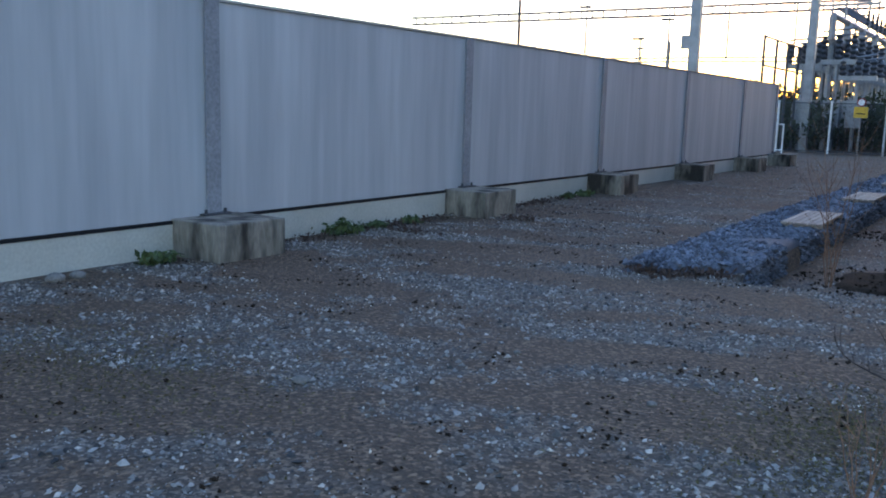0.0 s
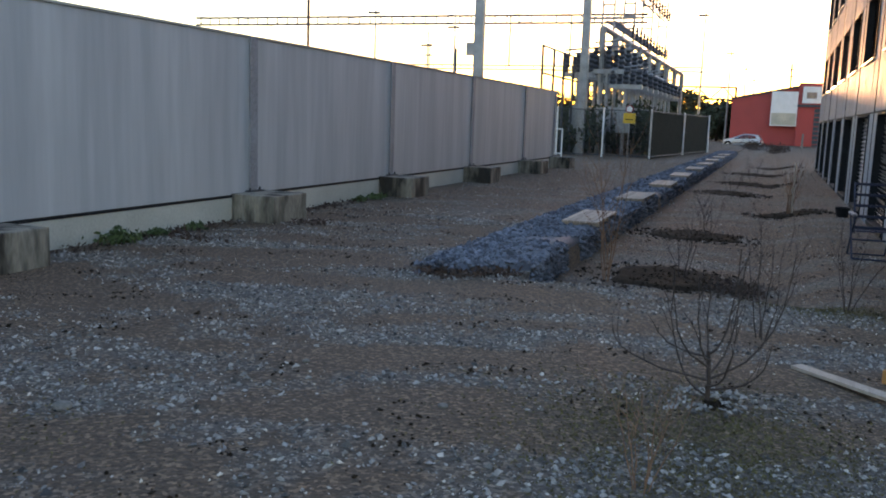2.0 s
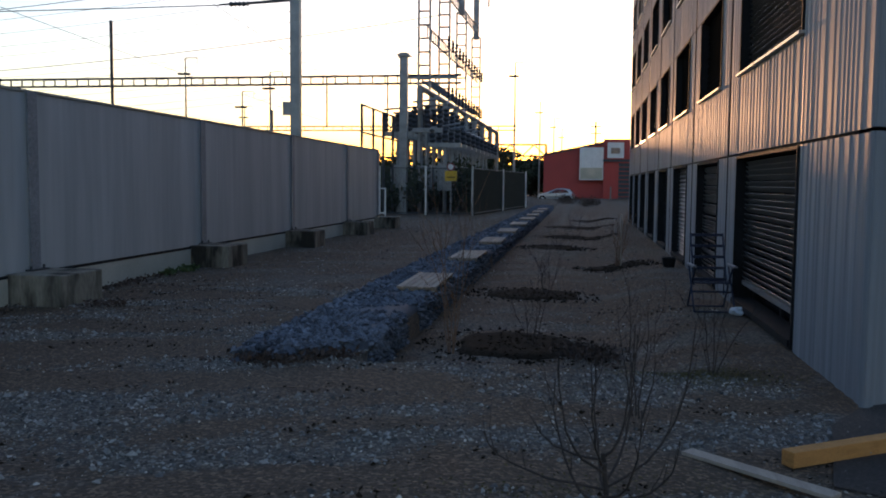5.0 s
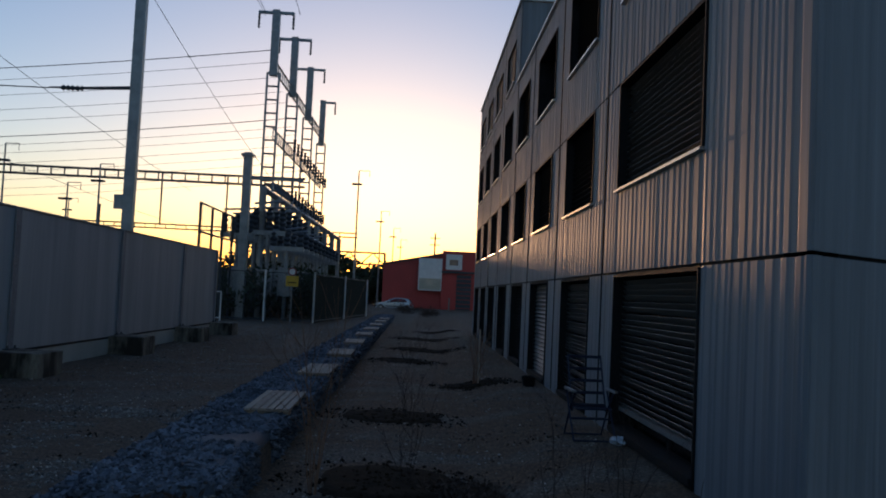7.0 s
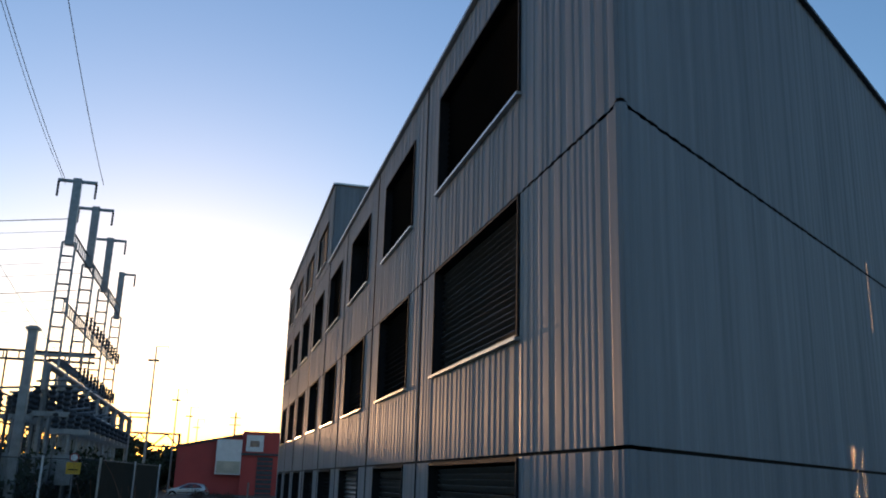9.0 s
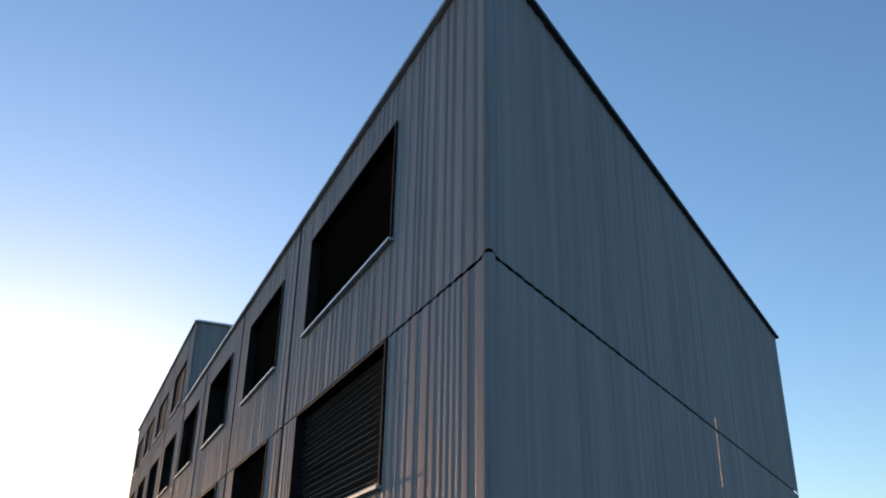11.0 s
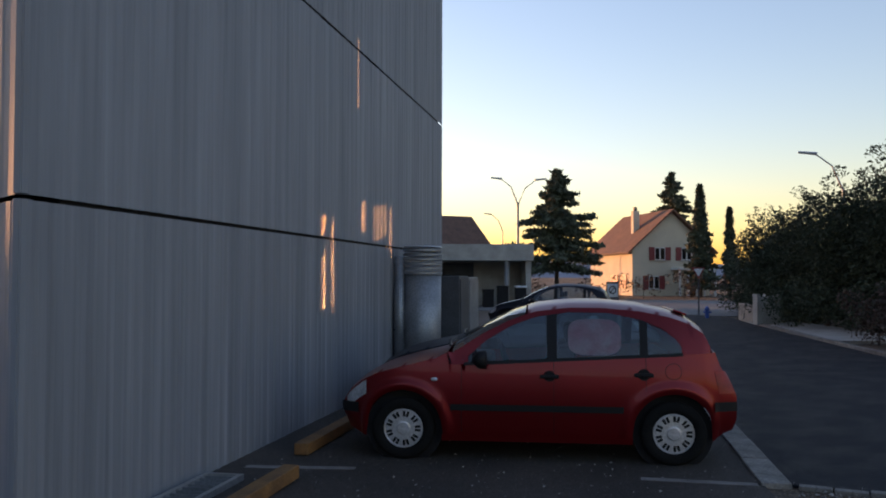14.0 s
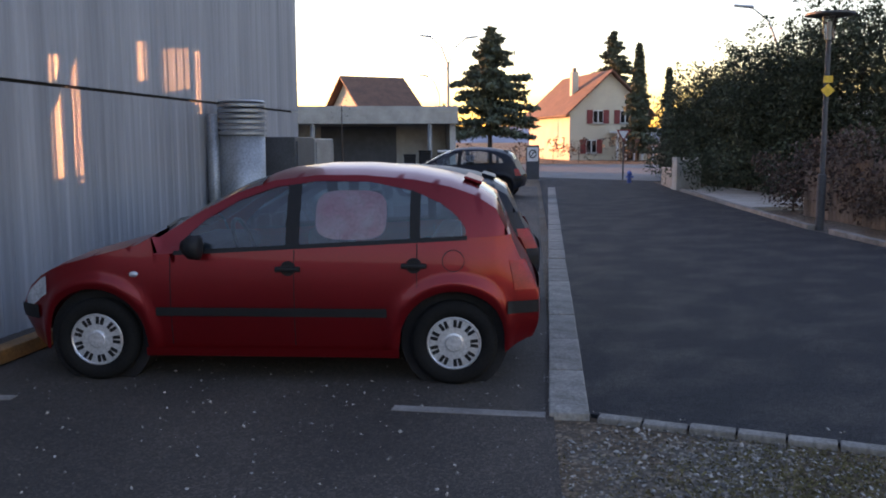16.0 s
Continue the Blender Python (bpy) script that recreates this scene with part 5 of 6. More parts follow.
# fence of the substation
fence = thing("substation_fence", "mesh fence with pale posts and dark green screening", "fence")
P1, P2, P3 = Vector((-12.3, 36, 0)), Vector((-7.6, 36.2, 0)), Vector((-6.0, 53, 0))
for p, q, n, mt in ((P1, P2, 2, None), (P2, P3, 2, GREENMESH)):
    for k in range(n + 1):
        c = p + (q - p) * k / n
        part("post", T([(c.x, c.y, -0.2), (c.x, c.y, 2.45)], 0.05, 8), WHITEP, fence, "pale post")
    for z in (0.1, 2.35):
        part("rail", T([p + Vector((0, 0, z)), q + Vector((0, 0, z))], 0.025, 5), DARKSTEEL, fence)
    if mt:
        d = (q - p).normalized()
        part("screen", box(bmesh.new(), 0.06, (q - p).length - 0.06, -0.02, 0.02, -0.1, 2.3, Matrix.Translation(p + Vector((-0.06, 0, 0))) @ pose(0, 0, 0, 0, 0, heading(d.x, d.y))), mt, fence, "dark green privacy screen")
    else:
        bm = bmesh.new()
        for k in range(70):
            c = p + (q - p) * k / 69
            tube(bm, [(c.x, c.y, 0.0), (c.x, c.y, 2.3)], 0.008, 3)
        tagged(part("wire_mesh", bm, DARKSTEEL, fence, "fine upright wires"), kind="stuff")
sign = thing("warning_sign", "yellow warning plate under a small round prohibition sign", "sign")
part("plate", B(-8.95, -8.35, 35.93, 35.96, 1.72, 2.22), YELLOW, sign)
part("bar", B(-8.85, -8.45, 35.915, 35.928, 1.88, 1.93), TRIMBLK, sign, "dark line of writing")
part("round_sign", disc(bmesh.new(), pose(-8.65, 35.9, 2.42, 0, 0, -90), [(0, 0.2), (0.02, 0.2)], 20), REDP, sign)
part("round_face", disc(bmesh.new(), pose(-8.65, 35.875, 2.42, 0, 0, -90), [(0, 0.14), (0.01, 0.14)], 20), WHITEP, sign)
part("sign_post", T([(-8.65, 35.98, -0.1), (-8.65, 35.98, 2.5)], 0.03, 6), STEEL, sign)
sg = thing("low_gate", "low pale tubular gate at the barrier's end", "gate")
for x in (-12.35, -11.95, -11.55):
    part("post", T([(x, 34, -0.1), (x, 34, 1.35)], 0.04, 6), WHITEP, sg)
for z in (0.15, 1.33):
    part("rail", T([(-12.35, 34, z), (-11.55, 34, z)], 0.035, 6), WHITEP, sg)
solo("marker_post", T([(-6.1, 54.0, -0.2), (-6.1, 54.0, 1.0)], 0.1, 8), WHITEP, "short white marker post at the end of the strip", "post")

for x, y, h in ((-8.55, 75.4, 12.9), (-7.35, 100, 11.5), (-6.3, 120, 11.0), (-5.6, 140, 10.6), (-26.6, 59.3, 10.2), (-41, 90, 10.3), (-34, 60, 11.5), (-30, 62, 9.0)):
    lp = thing("yard_lamp", "tall slim lighting mast of the railway yard", "lamp post", group="railway yard lamps")
    part("pole", T([(x, y, -0.3), (x, y, h)], [0.13, 0.06], 8), STEEL, lp)
    part("platform", B(x - 0.6, x + 0.35, y - 0.2, y + 0.2, h - 1.35, h - 1.2), DARKSTEEL, lp)
    part("arm", T([(x, y, h), (x + 1.0, y, h + 0.03), (x + 1.0, y, h - 0.5)], 0.035, 5), DARKSTEEL, lp)
pl = thing("power_pole", "distant power pole with cross arms", "pole")
part("pole", T([(-0.7, 98, -0.3), (-0.7, 98, 9.0)], 0.1, 6), DARKSTEEL, pl)
for z in (7.6, 8.4):
    part("crossarm", T([(-1.3, 98, z), (-0.1, 98, z)], 0.05, 4), DARKSTEEL, pl)


def wire(a, b, sag, r=0.02, n=14):
    a, b = Vector(a), Vector(b)
    pts = [a + (b - a) * t - Vector((0, 0, 4 * sag * t * (1 - t))) for t in np.linspace(0, 1, n)]
    solo("overhead_wire", T(pts, r, 4), DARKSTEEL, "thin dark overhead railway wire", "cable", "overhead wires")


for k, drop in enumerate((0, 0.3, 0.9, 1.5, 1.9, 2.7, 3.0, 3.3, 3.8, 4.2, 4.6, 5.1, 5.5)):
    z = 16.8 - drop
    wire((-70, 49.5 + 1.6 * k, z - 4.6), (-12.7, 49.5 + 1.7 * k, z), 0.9, 0.028 if k in (0, 5) else 0.014)
wire((-12.45, 24, 11.7), (-12.3, 49.5, 8.6), 0.25, 0.014)
wire((-14.2, 24, 25), (-13.2, 49.5, 19.2), 0.6, 0.02)
wire((-11.0, 14, 28), (-11.0, 49.5, 19.2), 1.2, 0.02)
wire((-13.5, 20, 24), (-13.2, 49.5, 19.0), 1.0, 0.016)
wire((-24, 12, 15), (-20, 60, 8.6), 0.5, 0.016)
wire((-30, 10, 11), (-24, 80, 6.6), 0.5, 0.016)
wire((-60, 24, 8.6), (-15.6, 24, 8.1), 0.2, 0.02)

# ---- red hall at the end of the yard ----
hall = thing("red_hall", "low red-clad hall with two pale picture panels", "building")
bm = bmesh.new()
vs = [bm.verts.new(p) for p in ((-6.6, 95, -0.4), (-6.6, 95, 4.9), (1.0, 95, 6.5), (1.0, 95, -0.4), (-6.6, 125, -0.4), (-6.6, 125, 4.9), (1.0, 125, 6.5), (1.0, 125, -0.4))]
for q in ((0, 3, 2, 1), (4, 5, 6, 7), (0, 1, 5, 4), (1, 2, 6, 5), (2, 3, 7, 6), (3, 0, 4, 7)):
    bm.faces.new([vs[i] for i in q])
part("wall", bm, REDWALL, hall)
part("wall", B(0.2, 14, 94.2, 118, -0.4, 6.75), REDWALL, hall, "higher red front block")
part("canopy", B(0.15, 14, 93.9, 94.2, 4.2, 4.45), DARKSTEEL, hall)
part("roof_edge", box(bmesh.new(), 0, 7.8, 94.8, 95.05, -0.12, 0.12, Matrix.Translation((-6.7, 0, 4.95)) @ pose(0, 0, 0, 0, -11.8, 0)), DARKSTEEL, hall)
part("picture_panel", B(-2.5, 0.18, 94.0, 94.1, 2.1, 5.8), WHITEP, hall, "large pale picture panel")
part("picture_shape", B(-2.4, 0.1, 93.97, 93.995, 2.2, 3.5), mat("faded_print", (0.55, 0.5, 0.38), (0.4, 0.38, 0.3), 0.9, 0.7), hall, "faded printed landscape")
part("picture_panel", B(0.6, 2.45, 93.8, 93.88, 4.6, 6.35), WHITEP, hall, "pale square picture panel")
part("picture_shape", B(1.0, 2.0, 93.77, 93.795, 5.1, 5.75), mat("dull_print", (0.35, 0.25, 0.18), (0.2, 0.15, 0.12), 2, 0.7), hall, "dull printed shape")
for k in range(9):
    part("shutter_slat", B(1.9, 3.6, 94.1, 94.19, -0.2 + 0.48 * k, 0.2 + 0.48 * k), DARKSTEEL, hall)
solo("white_post", T([(0.6, 80, -0.3), (0.6, 80, 1.4)], 0.08, 8), KERB, "white post before the red hall", "post")


# ---- foliage masses ----
def clump_mass(name, label, category, centres, size, per, material, seed, trunk=None, lab="", long=1.0):
    """A plant of many small leaves gathered in uneven clumps; centres are rows of (x, y, z, radius)."""
    r = np.random.default_rng(seed)
    ob = thing(name, label, category)
    pts = []
    for x, y, z, rad in centres:
        n = max(8, int(per * rad * rad))
        d = r.normal(size=(n, 3))
        d /= np.linalg.norm(d, axis=1)[:, None]
        pts.append(d * (rad * r.uniform(0.55, 1.05, (n, 1))) * (1, 1, 0.85) + (x, y, z))
    leaves("crown", np.concatenate(pts), size, material, ob, r, lab, long)
    if trunk:
        part("trunk", T(*trunk), BARK, ob)
    return ob


rr = random.Random(21)
for k in range(14):
    x, y = -9.2 + rr.uniform(-3, 0.8), 39 + 2.6 * k
    cs = [(x + rr.uniform(-1.4, 1.4), y + rr.uniform(-1.4, 1.4), rr.uniform(0.4, 2.1), rr.uniform(0.6, 1.1)) for _ in range(8)]
    clump_mass("shrub", "dark dense shrub behind the substation fence", "shrub", cs, 0.16, 150, HEDGE, k, ([(x, y, -0.3), (x, y, 2.5)], [0.08, 0.03], 5))
for k in range(16):
    x, y = -46 + 2.7 * k, 150 + rr.uniform(-6, 6)
    cs = [(x + rr.uniform(-3, 3), y + rr.uniform(-2, 2), rr.uniform(1, 7.5 - 0.2 * k), rr.uniform(1.2, 2.4)) for _ in range(8)]
    clump_mass("far_tree", "distant dusky bare-looking tree beyond the tracks", "tree", cs, 0.5, 18, HEDGE, 40 + k, ([(x, y, -0.3), (x, y, 6)], [0.3, 0.1], 5))
for k in range(9):
    x, y = -3.5 + rr.uniform(-2.5, 2.5), 62 + 3.0 * k
    cs = [(x + rr.uniform(-0.6, 0.6), y, rr.uniform(-0.25, 0.3), rr.uniform(0.25, 0.45)) for _ in range(9)]
    clump_mass("dry_shrub", "low reddish-brown bare shrub at the end of the yard", "shrub", cs, 0.06, 420, BROWNLEAF, 70 + k, ([(x, y, -0.4), (x, y, 0.8)], [0.03, 0.01], 4))


for k in range(12):
    x, y = -14.9 + rr.uniform(-1.2, 1.2), 38 + 1.9 * k
    cs = [(x + rr.uniform(-1.5, 1.5), y + rr.uniform(-1.4, 1.4), rr.uniform(0.2, 2.3), rr.uniform(0.6, 1.0)) for _ in range(10)]
    clump_mass("shrub", "dark dense shrub beyond the end of the noise barrier", "shrub", cs, 0.15, 170, HEDGE, 200 + k, ([(x, y, -0.3), (x, y, 2.0)], [0.08, 0.03], 5))
for k in range(12):
    x, y = -11.3 + rr.uniform(-1.2, 1.2), 42 + 2.2 * k
    cs = [(x + rr.uniform(-1.5, 1.5), y + rr.uniform(-1.4, 1.4), rr.uniform(0.2, 2.4), rr.uniform(0.6, 1.0)) for _ in range(10)]
    clump_mass("shrub", "dark dense shrub between the substation frames", "shrub", cs, 0.15, 170, HEDGE, 230 + k, ([(x, y, -0.3), (x, y, 2.0)], [0.08, 0.03], 5))
for k in range(9):
    x, y = -19 + 1.7 * k, 108 + rr.uniform(-4, 4)
    cs = [(x + rr.uniform(-1.6, 1.6), y + rr.uniform(-2, 2), rr.uniform(0.6, 6.8 - 0.35 * k), rr.uniform(0.9, 1.6)) for _ in range(12)]
    clump_mass("far_tree", "distant dusky tree behind the substation", "tree", cs, 0.34, 45, HEDGE, 260 + k, ([(x, y, -0.3), (x, y, 4.5)], [0.2, 0.08], 5))


def conifer(label, x, y, h, rad, seed, droop=0.25, gap=0.75, low=0.1):
    r = np.random.default_rng(seed)
    ob = thing("conifer_tree", label, "tree")
    part("trunk", T([(x, y, -0.3), (x, y, h * 0.98)], [h * 0.02, 0.02], 7), BARK, ob)
    pts = []
    limbs = bmesh.new()
    z = h * low
    while z < h * 0.985:
        f = 1 - z / h
        for _ in range(7):
            a, ln_ = r.uniform(0, 6.283), rad * f ** 0.8 * r.uniform(0.55, 1.15)
            tip = (x + ln_ * math.cos(a), y + ln_ * math.sin(a), z - droop * ln_ + 0.25 * ln_ * r.random())
            tube(limbs, [(x, y, z), tip], [0.03, 0.008], 3)
            n = int(30 + 70 * ln_)
            t = r.uniform(0.1, 1.05, (n, 1))
            base = np.array([(x, y, z)]) * (1 - t) + np.array([tip]) * t
            pts.append(base + r.normal(size=(n, 3)) * (0.16 * ln_ ** 0.5 * (1.15 - t * 0.6)) * (1, 1, 0.5))
        z += gap * (0.35 + 0.5 * f) * h / 10
    part("limbs", limbs, BARK, ob)
    leaves("crown", np.concatenate(pts), 0.20, NEEDLE, ob, r, "dark needles", 1.3)
    return ob


conifer("broad dark conifer beside the street lamp", 52.7, 38.9, 10.4, 5.2, 1, 0.16, 0.95, 0.24)
conifer("tall dark conifer behind the cream house", 81.1, 46.0, 13.2, 4.8, 2, 0.25, 0.85)
conifer("narrow dark conifer before the cream house", 65.3, 33.5, 9.5, 1.6, 3)
conifer("thin dark conifer behind the hedge", 68.5, 32.5, 7.6, 0.8, 6)

# hedge on the garden side of the road
hr = random.Random(31)
HEDGE_LINE = [(38, 14.0, 2.9), (34, 11.5, 3.3), (30, 9.2, 3.4), (27.6, 6.9, 3.9), (26.3, 4.9, 4.4), (25.2, 2.9, 5.0), (24.2, 0.9, 5.6), (23.2, -1.2, 6.2), (22.0, -3.4, 6.6)]
for k, (x, y, h) in enumerate(HEDGE_LINE):
    cs = []
    for _ in range(60):
        z = hr.uniform(0.3, h - 0.4)
        cs.append((x + hr.uniform(-1.7, 1.7), y + hr.uniform(-1.3, 1.3), z, hr.uniform(0.5, 0.95)))
    for _ in range(10):
        cs.append((x + hr.uniform(-1.6, 1.6), y + hr.uniform(-1.2, 1.2), h + hr.uniform(-0.2, 0.5), hr.uniform(0.18, 0.4)))
    clump_mass("garden_hedge", "tall dark unclipped garden hedge along the road", "hedge", cs, 0.06, 760, HEDGE, 100 + k, ([(x, y, -0.3), (x, y, h * 0.7)], [0.09, 0.03], 6))
for k, (x, y) in enumerate(((21.3, 3.0), (20.4, 2.2), (19.5, 1.4), (18.6, 0.6), (17.7, -0.3), (16.7, -1.3), (15.7, -2.4))):
    cs = [(x + hr.uniform(-0.6, 0.6), y + hr.uniform(-0.6, 0.6), hr.uniform(0.2, 1.5), hr.uniform(0.3, 0.5)) for _ in range(16)]
    clump_mass("brown_hedge", "dry reddish-brown hedge beside the board fence", "hedge", cs, 0.05, 560, BROWNLEAF, 130 + k, ([(x, y, -0.3), (x, y, 1.5)], [0.03, 0.01], 4))
bf = thing("board_fence", "weathered low board fence along the road", "fence")
for k in range(38):
    p = Vector((19.9, 2.6, 0)) + Vector((-0.71, -0.705, 0)) * 0.17 * k
    part("board", box(bmesh.new(), -0.075, 0.075, -0.012, 0.012, -0.1, 1.15 + 0.05 * math.sin(k * 2.1), Matrix.Translation(p + Vector((0.3, -0.3, 0))) @ pose(0, 0, 0, 0, 0, 45)), DARKBOARD, bf)
part("rail", T([(20.25, 2.25, 0.85), (15.7, -2.25, 0.85)], 0.04, 5), DARKBOARD, bf)
flat([(20.9, 3.85), (28.4, 10.1), (29.5, 8.8), (25.0, 4.0), (22.5, 2.6)], -0.03, "pavement", CONCRETE, "pale paved verge before the hedge", "pavement", 0.1)
stump = thing("concrete_planter", "pale concrete block with a notched top beside the road", "planter")
part("block", B(-0.42, 0.42, -0.2, 0.2, 0, 0.95, m=pose(27.3, 8.9, -0.06, 0, 0, -40), bevel=0.03), CONCRETE, stump)
for dx in (-0.36, 0.0, 0.36):
    part("crest", B(dx - 0.06, dx + 0.06, -0.2, 0.2, 0.95, 1.06, m=pose(27.3, 8.9, -0.06, 0, 0, -40)), CONCRETE, stump)
solo("garden_wall", B(0, 4.2, -0.12, 0.12, -0.1, 0.6, m=pose(27.8, 9.4, -0.05, 0, 0, 36)), BOARD, "low brown garden wall beyond the planter", "wall")

# lantern post with a yellow sign
lan = thing("street_lantern", "dark lantern post with a flat cap and a small yellow sign", "lamp post")
LX, LY = 17.41, 0.97
part("pole", T([(LX, LY, -0.12), (LX, LY, 0.9), (LX, LY, 0.92), (LX, LY, 3.32)], [0.075, 0.075, 0.05, 0.045], 12), DARKSTEEL, lan)
part("glass", disc(bmesh.new(), Matrix.Translation((LX, LY, 3.32)) @ pose(0, 0, 0, 0, -90, 0), [(0, 0.09), (0.42, 0.13)], 14), glass("lantern_glass", (0.9, 0.9, 0.88), 0.1, 0.8), lan, "clear lantern glass")
part("lamp_tube", T([(LX, LY, 3.32), (LX, LY, 3.64)], 0.04, 8), WHITEP, lan)
part("cap", disc(bmesh.new(), Matrix.Translation((LX, LY, 3.74)) @ pose(0, 0, 0, 0, -90, 0), [(0, 0.14), (0.01, 0.42), (0.05, 0.42), (0.1, 0.05)], 24), DARKSTEEL, lan)
part("sign", box(bmesh.new(), -0.085, 0.085, -0.01, 0.01, -0.085, 0.085, Matrix.Translation((LX - 0.07, LY - 0.05, 2.42)) @ pose(0, 0, 0, 0, 0, -50) @ pose(0, 0, 0, 0, 45, 0)), YELLOW, lan, "yellow diamond sign")
part("plate", box(bmesh.new(), -0.08, 0.08, -0.01, 0.01, -0.06, 0.06, Matrix.Translation((LX - 0.07, LY - 0.05, 2.62)) @ pose(0, 0, 0, 0, 0, -50)), YELLOW, lan, "small yellow plate")

# street lamps
for x, y, h, ax, ay in ((46.1, 37.2, 8.8, -0.6, 0.7), (46.15, 37.15, 8.7, 0.7, -0.7), (66, 57, 8.2, -0.6, 0.7), (40.4, 11.5, 7.5, -0.5, 0.8)):
    sl = thing("street_lamp", "grey street lamp with a curved arm", "street lamp", group="street lamps")
    part("pole", T([(x, y, -0.2), (x, y, h - 1.8), (x + ax * 0.5, y + ay * 0.5, h - 0.6), (x + ax * 1.3, y + ay * 1.3, h)], [0.09, 0.06, 0.04, 0.03], 8), STEEL, sl)
    part("head", T([(x + ax * 1.2, y + ay * 1.2, h), (x + ax * 2.1, y + ay * 2.1, h + 0.1)], [0.08, 0.06], 8), SILL, sl)

# garage with a flat roof
gr = thing("garage", "low concrete garage with a broad flat roof and open bays", "garage")
MG = pose(35.4, 26.7, 0, 0, 0, heading(-0.745, 0.667))
part("roof", box(bmesh.new(), -0.2, 15, -6, 0.0, 2.5, 3.42, MG, bevel=0.02), CONCRETE, gr, "broad pale concrete roof slab")
part("rear_wall", box(bmesh.new(), 0.2, 15, -3.3, -3.0, -0.2, 2.5, MG), CONCRETE, gr)
part("side_wall", box(bmesh.new(), -0.1, 0.2, -5.8, -0.4, -0.2, 2.5, MG), CONCRETE, gr)
for u in (1.3, 7.5):
    part("column", T([MG @ Vector((u, -0.3, -0.2)), MG @ Vector((u, -0.3, 2.5))], 0.14, 10), STEEL, gr)
part("door", box(bmesh.new(), 3.0, 7.2, -2.99, -2.9, -0.2, 2.4, MG), DARKSTEEL, gr)
for k, (u, h) in enumerate(((0.6, 1.1), (1.6, 1.1), (2.4, 0.9))):
    wb = thing("waste_bin", "dark wheeled waste bin at the garage", "bin", group="bins at the garage")
    part("body", box(bmesh.new(), u - 0.3, u + 0.3, 0.1, 0.7, -0.1, h - 0.1, MG, bevel=0.03), TRIMBLK, wb)
    part("lid", box(bmesh.new(), u - 0.33, u + 0.33, 0.08, 0.74, h - 0.1, h, MG, bevel=0.03), WHITEP if k == 0 else TRIMBLK, wb)
clump_mass("bare_tree", "small bare staked tree before the garage", "tree", [(30.0, 29.5, 3.2, 0.8)], 0.05, 60, BARK, 9, ([(30.0, 29.5, -0.2), (30.0, 29.5, 3.4)], [0.06, 0.02], 6))


# ---- houses ----
def house(label, m, w, d, eave, ridge, wall, windows, over=0.6):
    """Gable end faces local -y; the ridge runs along local y."""
    ob = thing("house", label, "house", m)
    bm = bmesh.new()
    sec = [(-w / 2, -0.3), (w / 2, -0.3), (w / 2, eave), (0, ridge), (-w / 2, eave)]
    a, b = [bm.verts.new((x, 0, z)) for x, z in sec], [bm.verts.new((x, d, z)) for x, z in sec]
    bm.faces.new(a)
    bm.faces.new(b[::-1])
    for k in range(5):
        bm.faces.new((a[k], b[k], b[(k + 1) % 5], a[(k + 1) % 5]))
    part("wall", bm, wall, ob)
    sl = (ridge - eave) / (w / 2)
    for s in (-1, 1):
        bm = bmesh.new()
        q = [(0, ridge + 0.06), (s * (w / 2 + over), eave - sl * over + 0.06), (s * (w / 2 + over), eave - sl * over + 0.22), (0, ridge + 0.24)]
        a, b = [bm.verts.new((x, -over, z)) for x, z in q], [bm.verts.new((x, d + over, z)) for x, z in q]
        bm.faces.new(a)
        bm.faces.new(b)
        for k in range(4):
            bm.faces.new((a[k], a[(k + 1) % 4], b[(k + 1) % 4], b[k]))
        part("roof", bm, ROOFTILE, ob, "brown tiled roof slope")
    for x, z, ww, hh, shut in windows:
        wn_ = thing("window", "", "", pose(x, 0, z))
        wn_.parent = ob
        part("frame", B(-ww / 2, ww / 2, -0.06, 0.0, 0, hh), WHITEP, wn_, "white frame")
        for s in (-1, 1):
            part("pane", B(s * ww / 4 - ww / 4 + 0.06, s * ww / 4 + ww / 4 - 0.06, -0.08, -0.06, 0.07, hh - 0.07), PANE, wn_)
            if shut:
                part("shutter", B(s * (ww / 2 + 0.28) - 0.27, s * (ww / 2 + 0.28) + 0.27, -0.09, -0.02, -0.03, hh + 0.03), REDP, wn_, "dark red shutter")
        part("sill", B(-ww / 2 - 0.08, ww / 2 + 0.08, -0.16, 0.0, -0.1, 0.0), CONCRETE, wn_)
    return ob


hx, hy = 68.3, 38.2
hyaw = heading(hx - 0.8, hy + 5.1) - 90
h1 = house("cream two-storey house with a brown tiled roof and red shutters", pose(hx, hy, -0.1, 0, 0, hyaw + 24), 7.5, 11.0, 4.3, 7.7, HOUSEWALL,
           [(-1.1, 3.25, 1.0, 1.15, True), (1.5, 3.25, 1.0, 1.15, True), (-1.7, 0.6, 1.0, 1.2, True)])
part("chimney", B(-2.3, -1.7, 3.2, 3.8, 5.0, 8.0), HOUSEWALL, h1)
part("chimney_pot", B(-2.15, -1.85, 3.35, 3.65, 8.0, 8.35), DARKSTEEL, h1)
part("porch_roof", B(0.0, 3.9, -1.6, 0, 2.35, 2.55), WHITEP, h1, "white porch roof")
for x in (0.2, 1.0, 1.8, 2.6, 3.6):
    part("porch_column", T([(x, -1.4, -0.2), (x, -1.4, 2.35)], 0.1, 8), WHITEP, h1)
part("porch_door", B(1.5, 2.7, -0.08, -0.01, 0.0, 2.1), PANE, h1)
for y in (2.2, 4.4):
    part("side_shutter", B(-3.82, -3.755, y - 0.9, y + 0.9, 0.7, 1.9), REDP, h1, "closed red shutter")
h2x, h2y = 48.3, 50.6
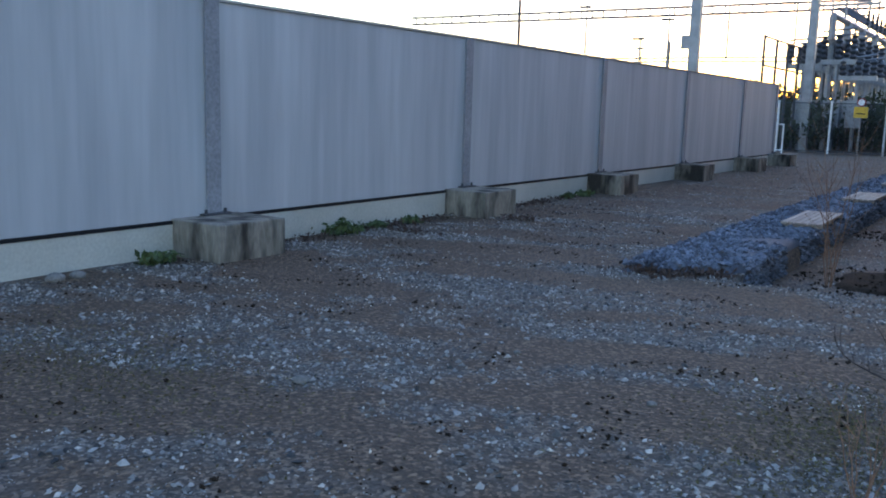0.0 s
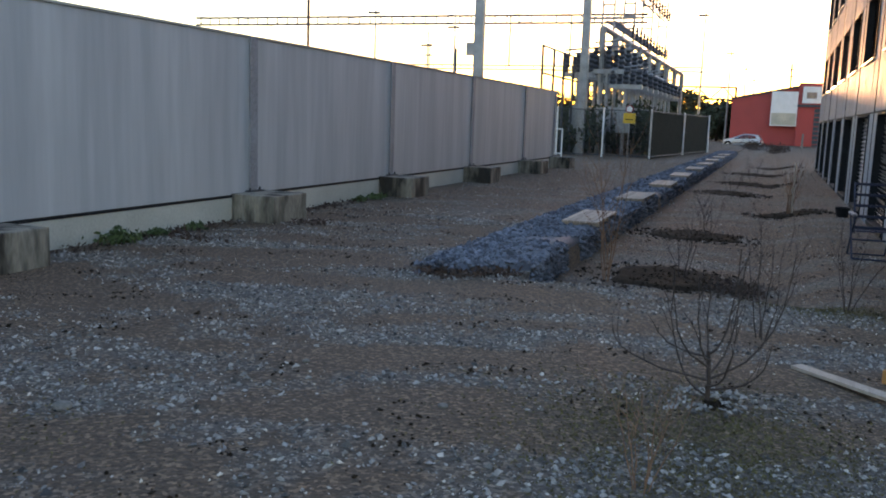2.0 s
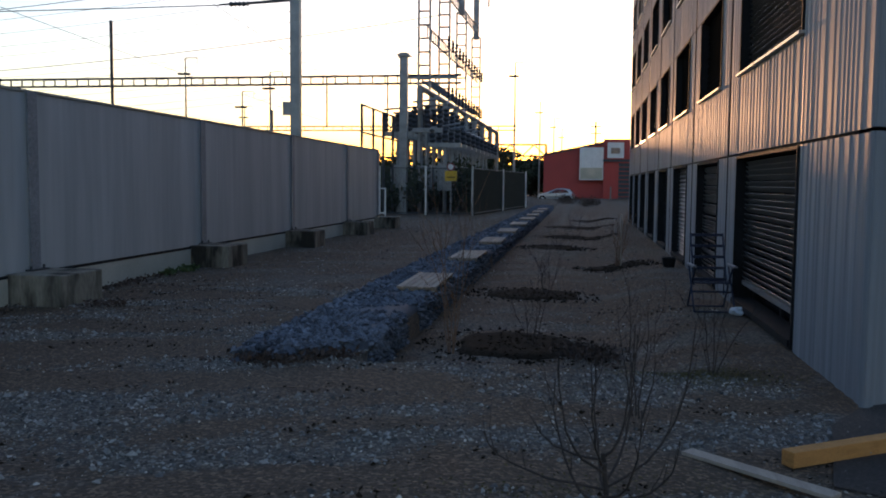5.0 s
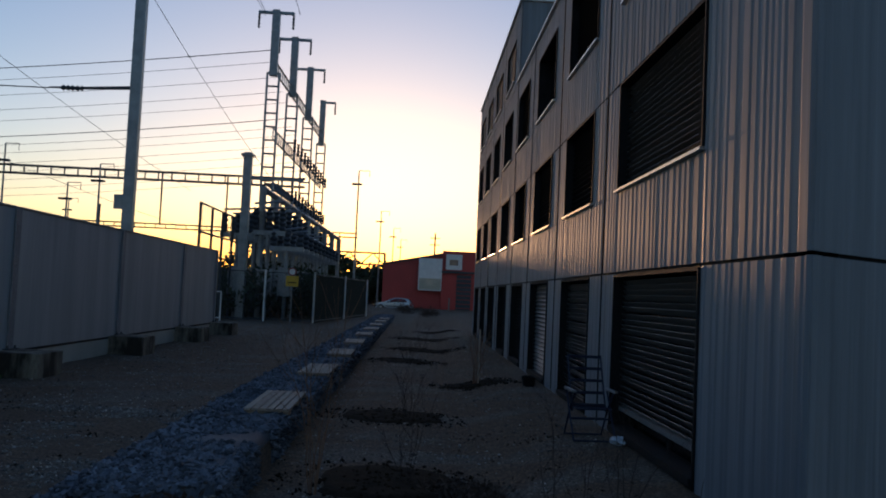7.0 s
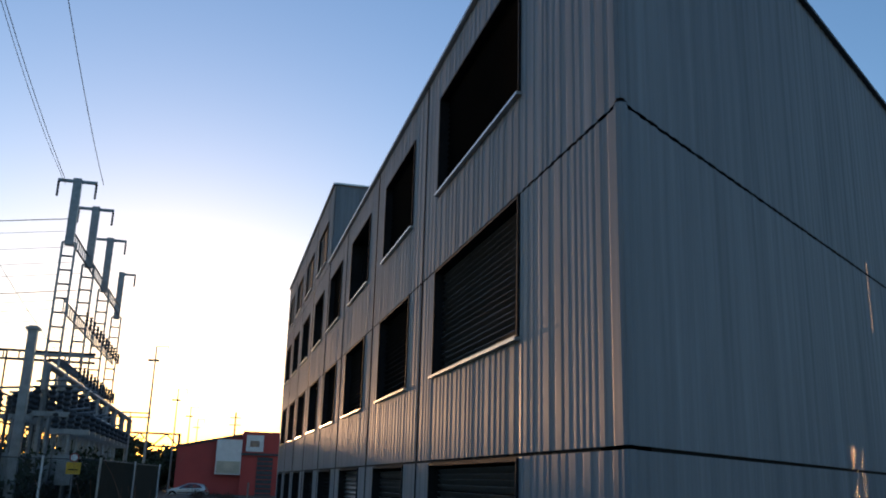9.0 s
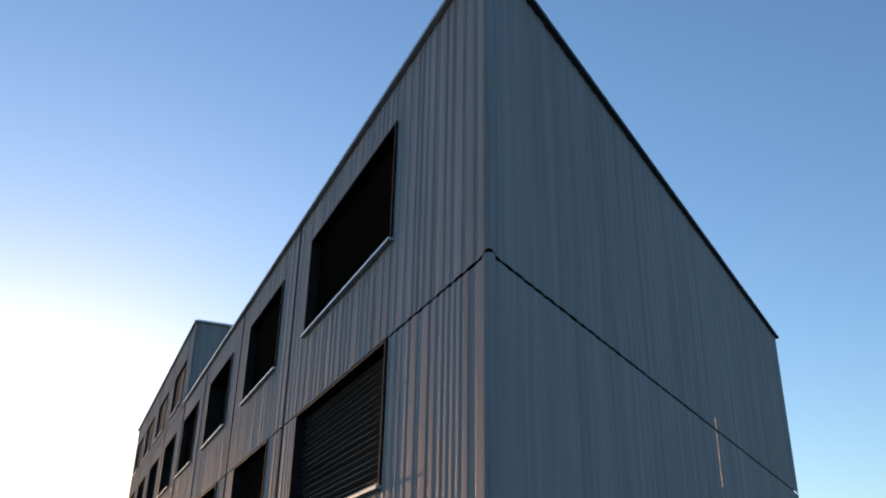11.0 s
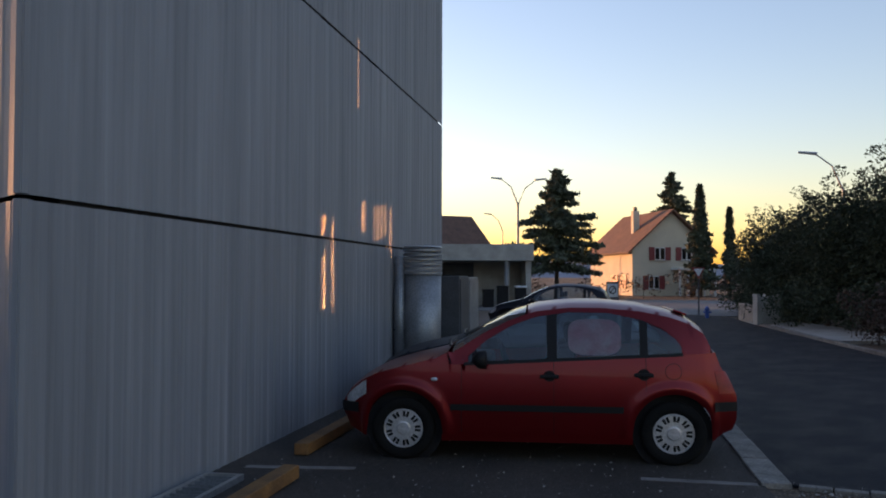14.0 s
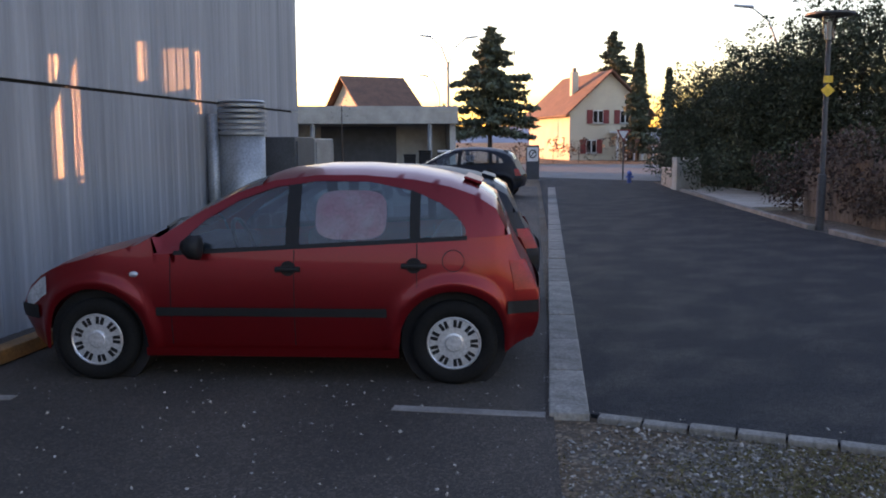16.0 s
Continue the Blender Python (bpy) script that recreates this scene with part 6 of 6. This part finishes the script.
house("distant house with a dark roof and sunlit gable", pose(h2x, h2y, -0.1, 0, 0, heading(h2x, h2y + 5) - 90 - 67), 7.6, 4.6, 4.1, 6.8, HOUSEWALL, [])
h3 = house("house behind the hedge with a brown roof", pose(33, -2.5, -0.1, 0, 0, heading(33, 2.0) - 90 + 12), 10.5, 9, 5.2, 8.9, HOUSEWALL, [(0, 3.2, 1.2, 1.3, False)])
flat([(70, 22), (78, 12), (84, 20), (76, 30)], 5.2, "far_block", CONCRETE, "pale flat-roofed house far behind the hedge", "building", 5.4)

# unseen plain block, added north of the garages only to keep the low sun off the road
nb = thing("neighbour_block", "unseen pale block added north of the garages to shade the road", "building")
part("wall", B(14, 36, 62, 74, -0.3, 9.0), HOUSEWALL, nb)
part("roof", B(13.8, 36.2, 61.8, 74.2, 9.004, 9.2), DARKSTEEL, nb)

# signs at the road end
zs_ = thing("zone_sign", "square white road sign on a dark board", "sign")
MZ = pose(29.6, 17.0, -0.05, 0, 0, heading(29, 22) - 90) @ Matrix.Diagonal((0.75, 0.75, 0.82, 1))
part("board", box(bmesh.new(), -0.36, 0.36, -0.03, 0.03, 0.05, 1.75, MZ), DARKSTEEL, zs_)
part("face", box(bmesh.new(), -0.3, 0.3, -0.05, -0.035, 0.95, 1.65, MZ), WHITEP, zs_)
part("ring", disc(bmesh.new(), MZ @ pose(0, -0.055, 1.32, 0, 0, -90), [(0, 0.22), (0.01, 0.22)], 20), TRIMBLK, zs_)
part("ring_face", disc(bmesh.new(), MZ @ pose(0, -0.07, 1.32, 0, 0, -90), [(0, 0.16), (0.01, 0.16)], 20), WHITEP, zs_)
part("slash", box(bmesh.new(), -0.24, 0.24, -0.095, -0.085, -0.025, 0.025, MZ @ pose(0, 0, 1.32, 0, -45, 0)), TRIMBLK, zs_)
ys_ = thing("yield_sign", "white and red yield sign seen at the street corner", "sign")
MY = pose(33.1, 14.9, 0, 0, 0, heading(33, 20) - 90)
part("post", T([(33.1, 14.9, -0.1), (33.1, 14.9, 1.9)], 0.035, 6), DARKSTEEL, ys_)
for nm, s, yy, mt in (("border", 0.30, -0.04, REDP), ("face", 0.20, -0.06, WHITEP)):
    bm = bmesh.new()
    tri = [(-s, 0.24 * s / 0.42), (s, 0.24 * s / 0.42), (0, -0.48 * s / 0.42)]
    a, b = [bm.verts.new(MY @ Vector((x, yy, 1.85 + z))) for x, z in tri], [bm.verts.new(MY @ Vector((x, yy + 0.015, 1.85 + z))) for x, z in tri]
    bm.faces.new(a)
    bm.faces.new(b[::-1])
    for k in range(3):
        bm.faces.new((a[k], a[(k + 1) % 3], b[(k + 1) % 3], b[k]))
    part(nm, bm, mt, ys_)
hyd = thing("hydrant", "small blue hydrant at the road edge", "hydrant")
part("body", disc(bmesh.new(), pose(31.0, 13.3, -0.1, 0, -90, 0), [(0, 0.08), (0.3, 0.08), (0.36, 0.11), (0.45, 0.07), (0.5, 0.0)], 12), mat("blue_paint", (0.03, 0.10, 0.35), None, 3, 0.5), hyd)
part("cap", disc(bmesh.new(), pose(31.0, 13.2, 0.15, 0, 0, 90), [(-0.08, 0.04), (0.25, 0.04)], 10), mat("blue_cap_paint", (0.03, 0.10, 0.35), None, 3, 0.5), hyd)

# low garden growth before the cream house, and hills on the horizon
for k in range(9):
    x, y = 50 + 2.2 * k + hr.uniform(-1, 1), 42 - 1.6 * k + hr.uniform(-1.5, 1.5)
    cs = [(x + hr.uniform(-1, 1), y + hr.uniform(-1, 1), hr.uniform(0.3, 1.6), hr.uniform(0.4, 0.8)) for _ in range(6)]
    clump_mass("garden_shrub", "leafless brown garden shrub by the street", "shrub", cs, 0.12, 70, BROWNLEAF, 160 + k, ([(x, y, -0.2), (x, y, 1.4)], [0.04, 0.01], 4))
bm = bmesh.new()
rows = []
for k in range(73):
    a = 2 * math.pi * k / 72
    h = 36 + 26 * noise.noise(Vector((math.cos(a) * 3, math.sin(a) * 3, 5))) + 14 * noise.noise(Vector((math.cos(a) * 9, math.sin(a) * 9, 2)))
    rows.append([bm.verts.new((r * math.cos(a), r * math.sin(a), z)) for r, z in ((2100, -5), (2300, h * 0.6), (2450, h), (2600, -5))])
for p, q in zip(rows, rows[1:]):
    for j in range(3):
        bm.faces.new((p[j], q[j], q[j + 1], p[j + 1]))
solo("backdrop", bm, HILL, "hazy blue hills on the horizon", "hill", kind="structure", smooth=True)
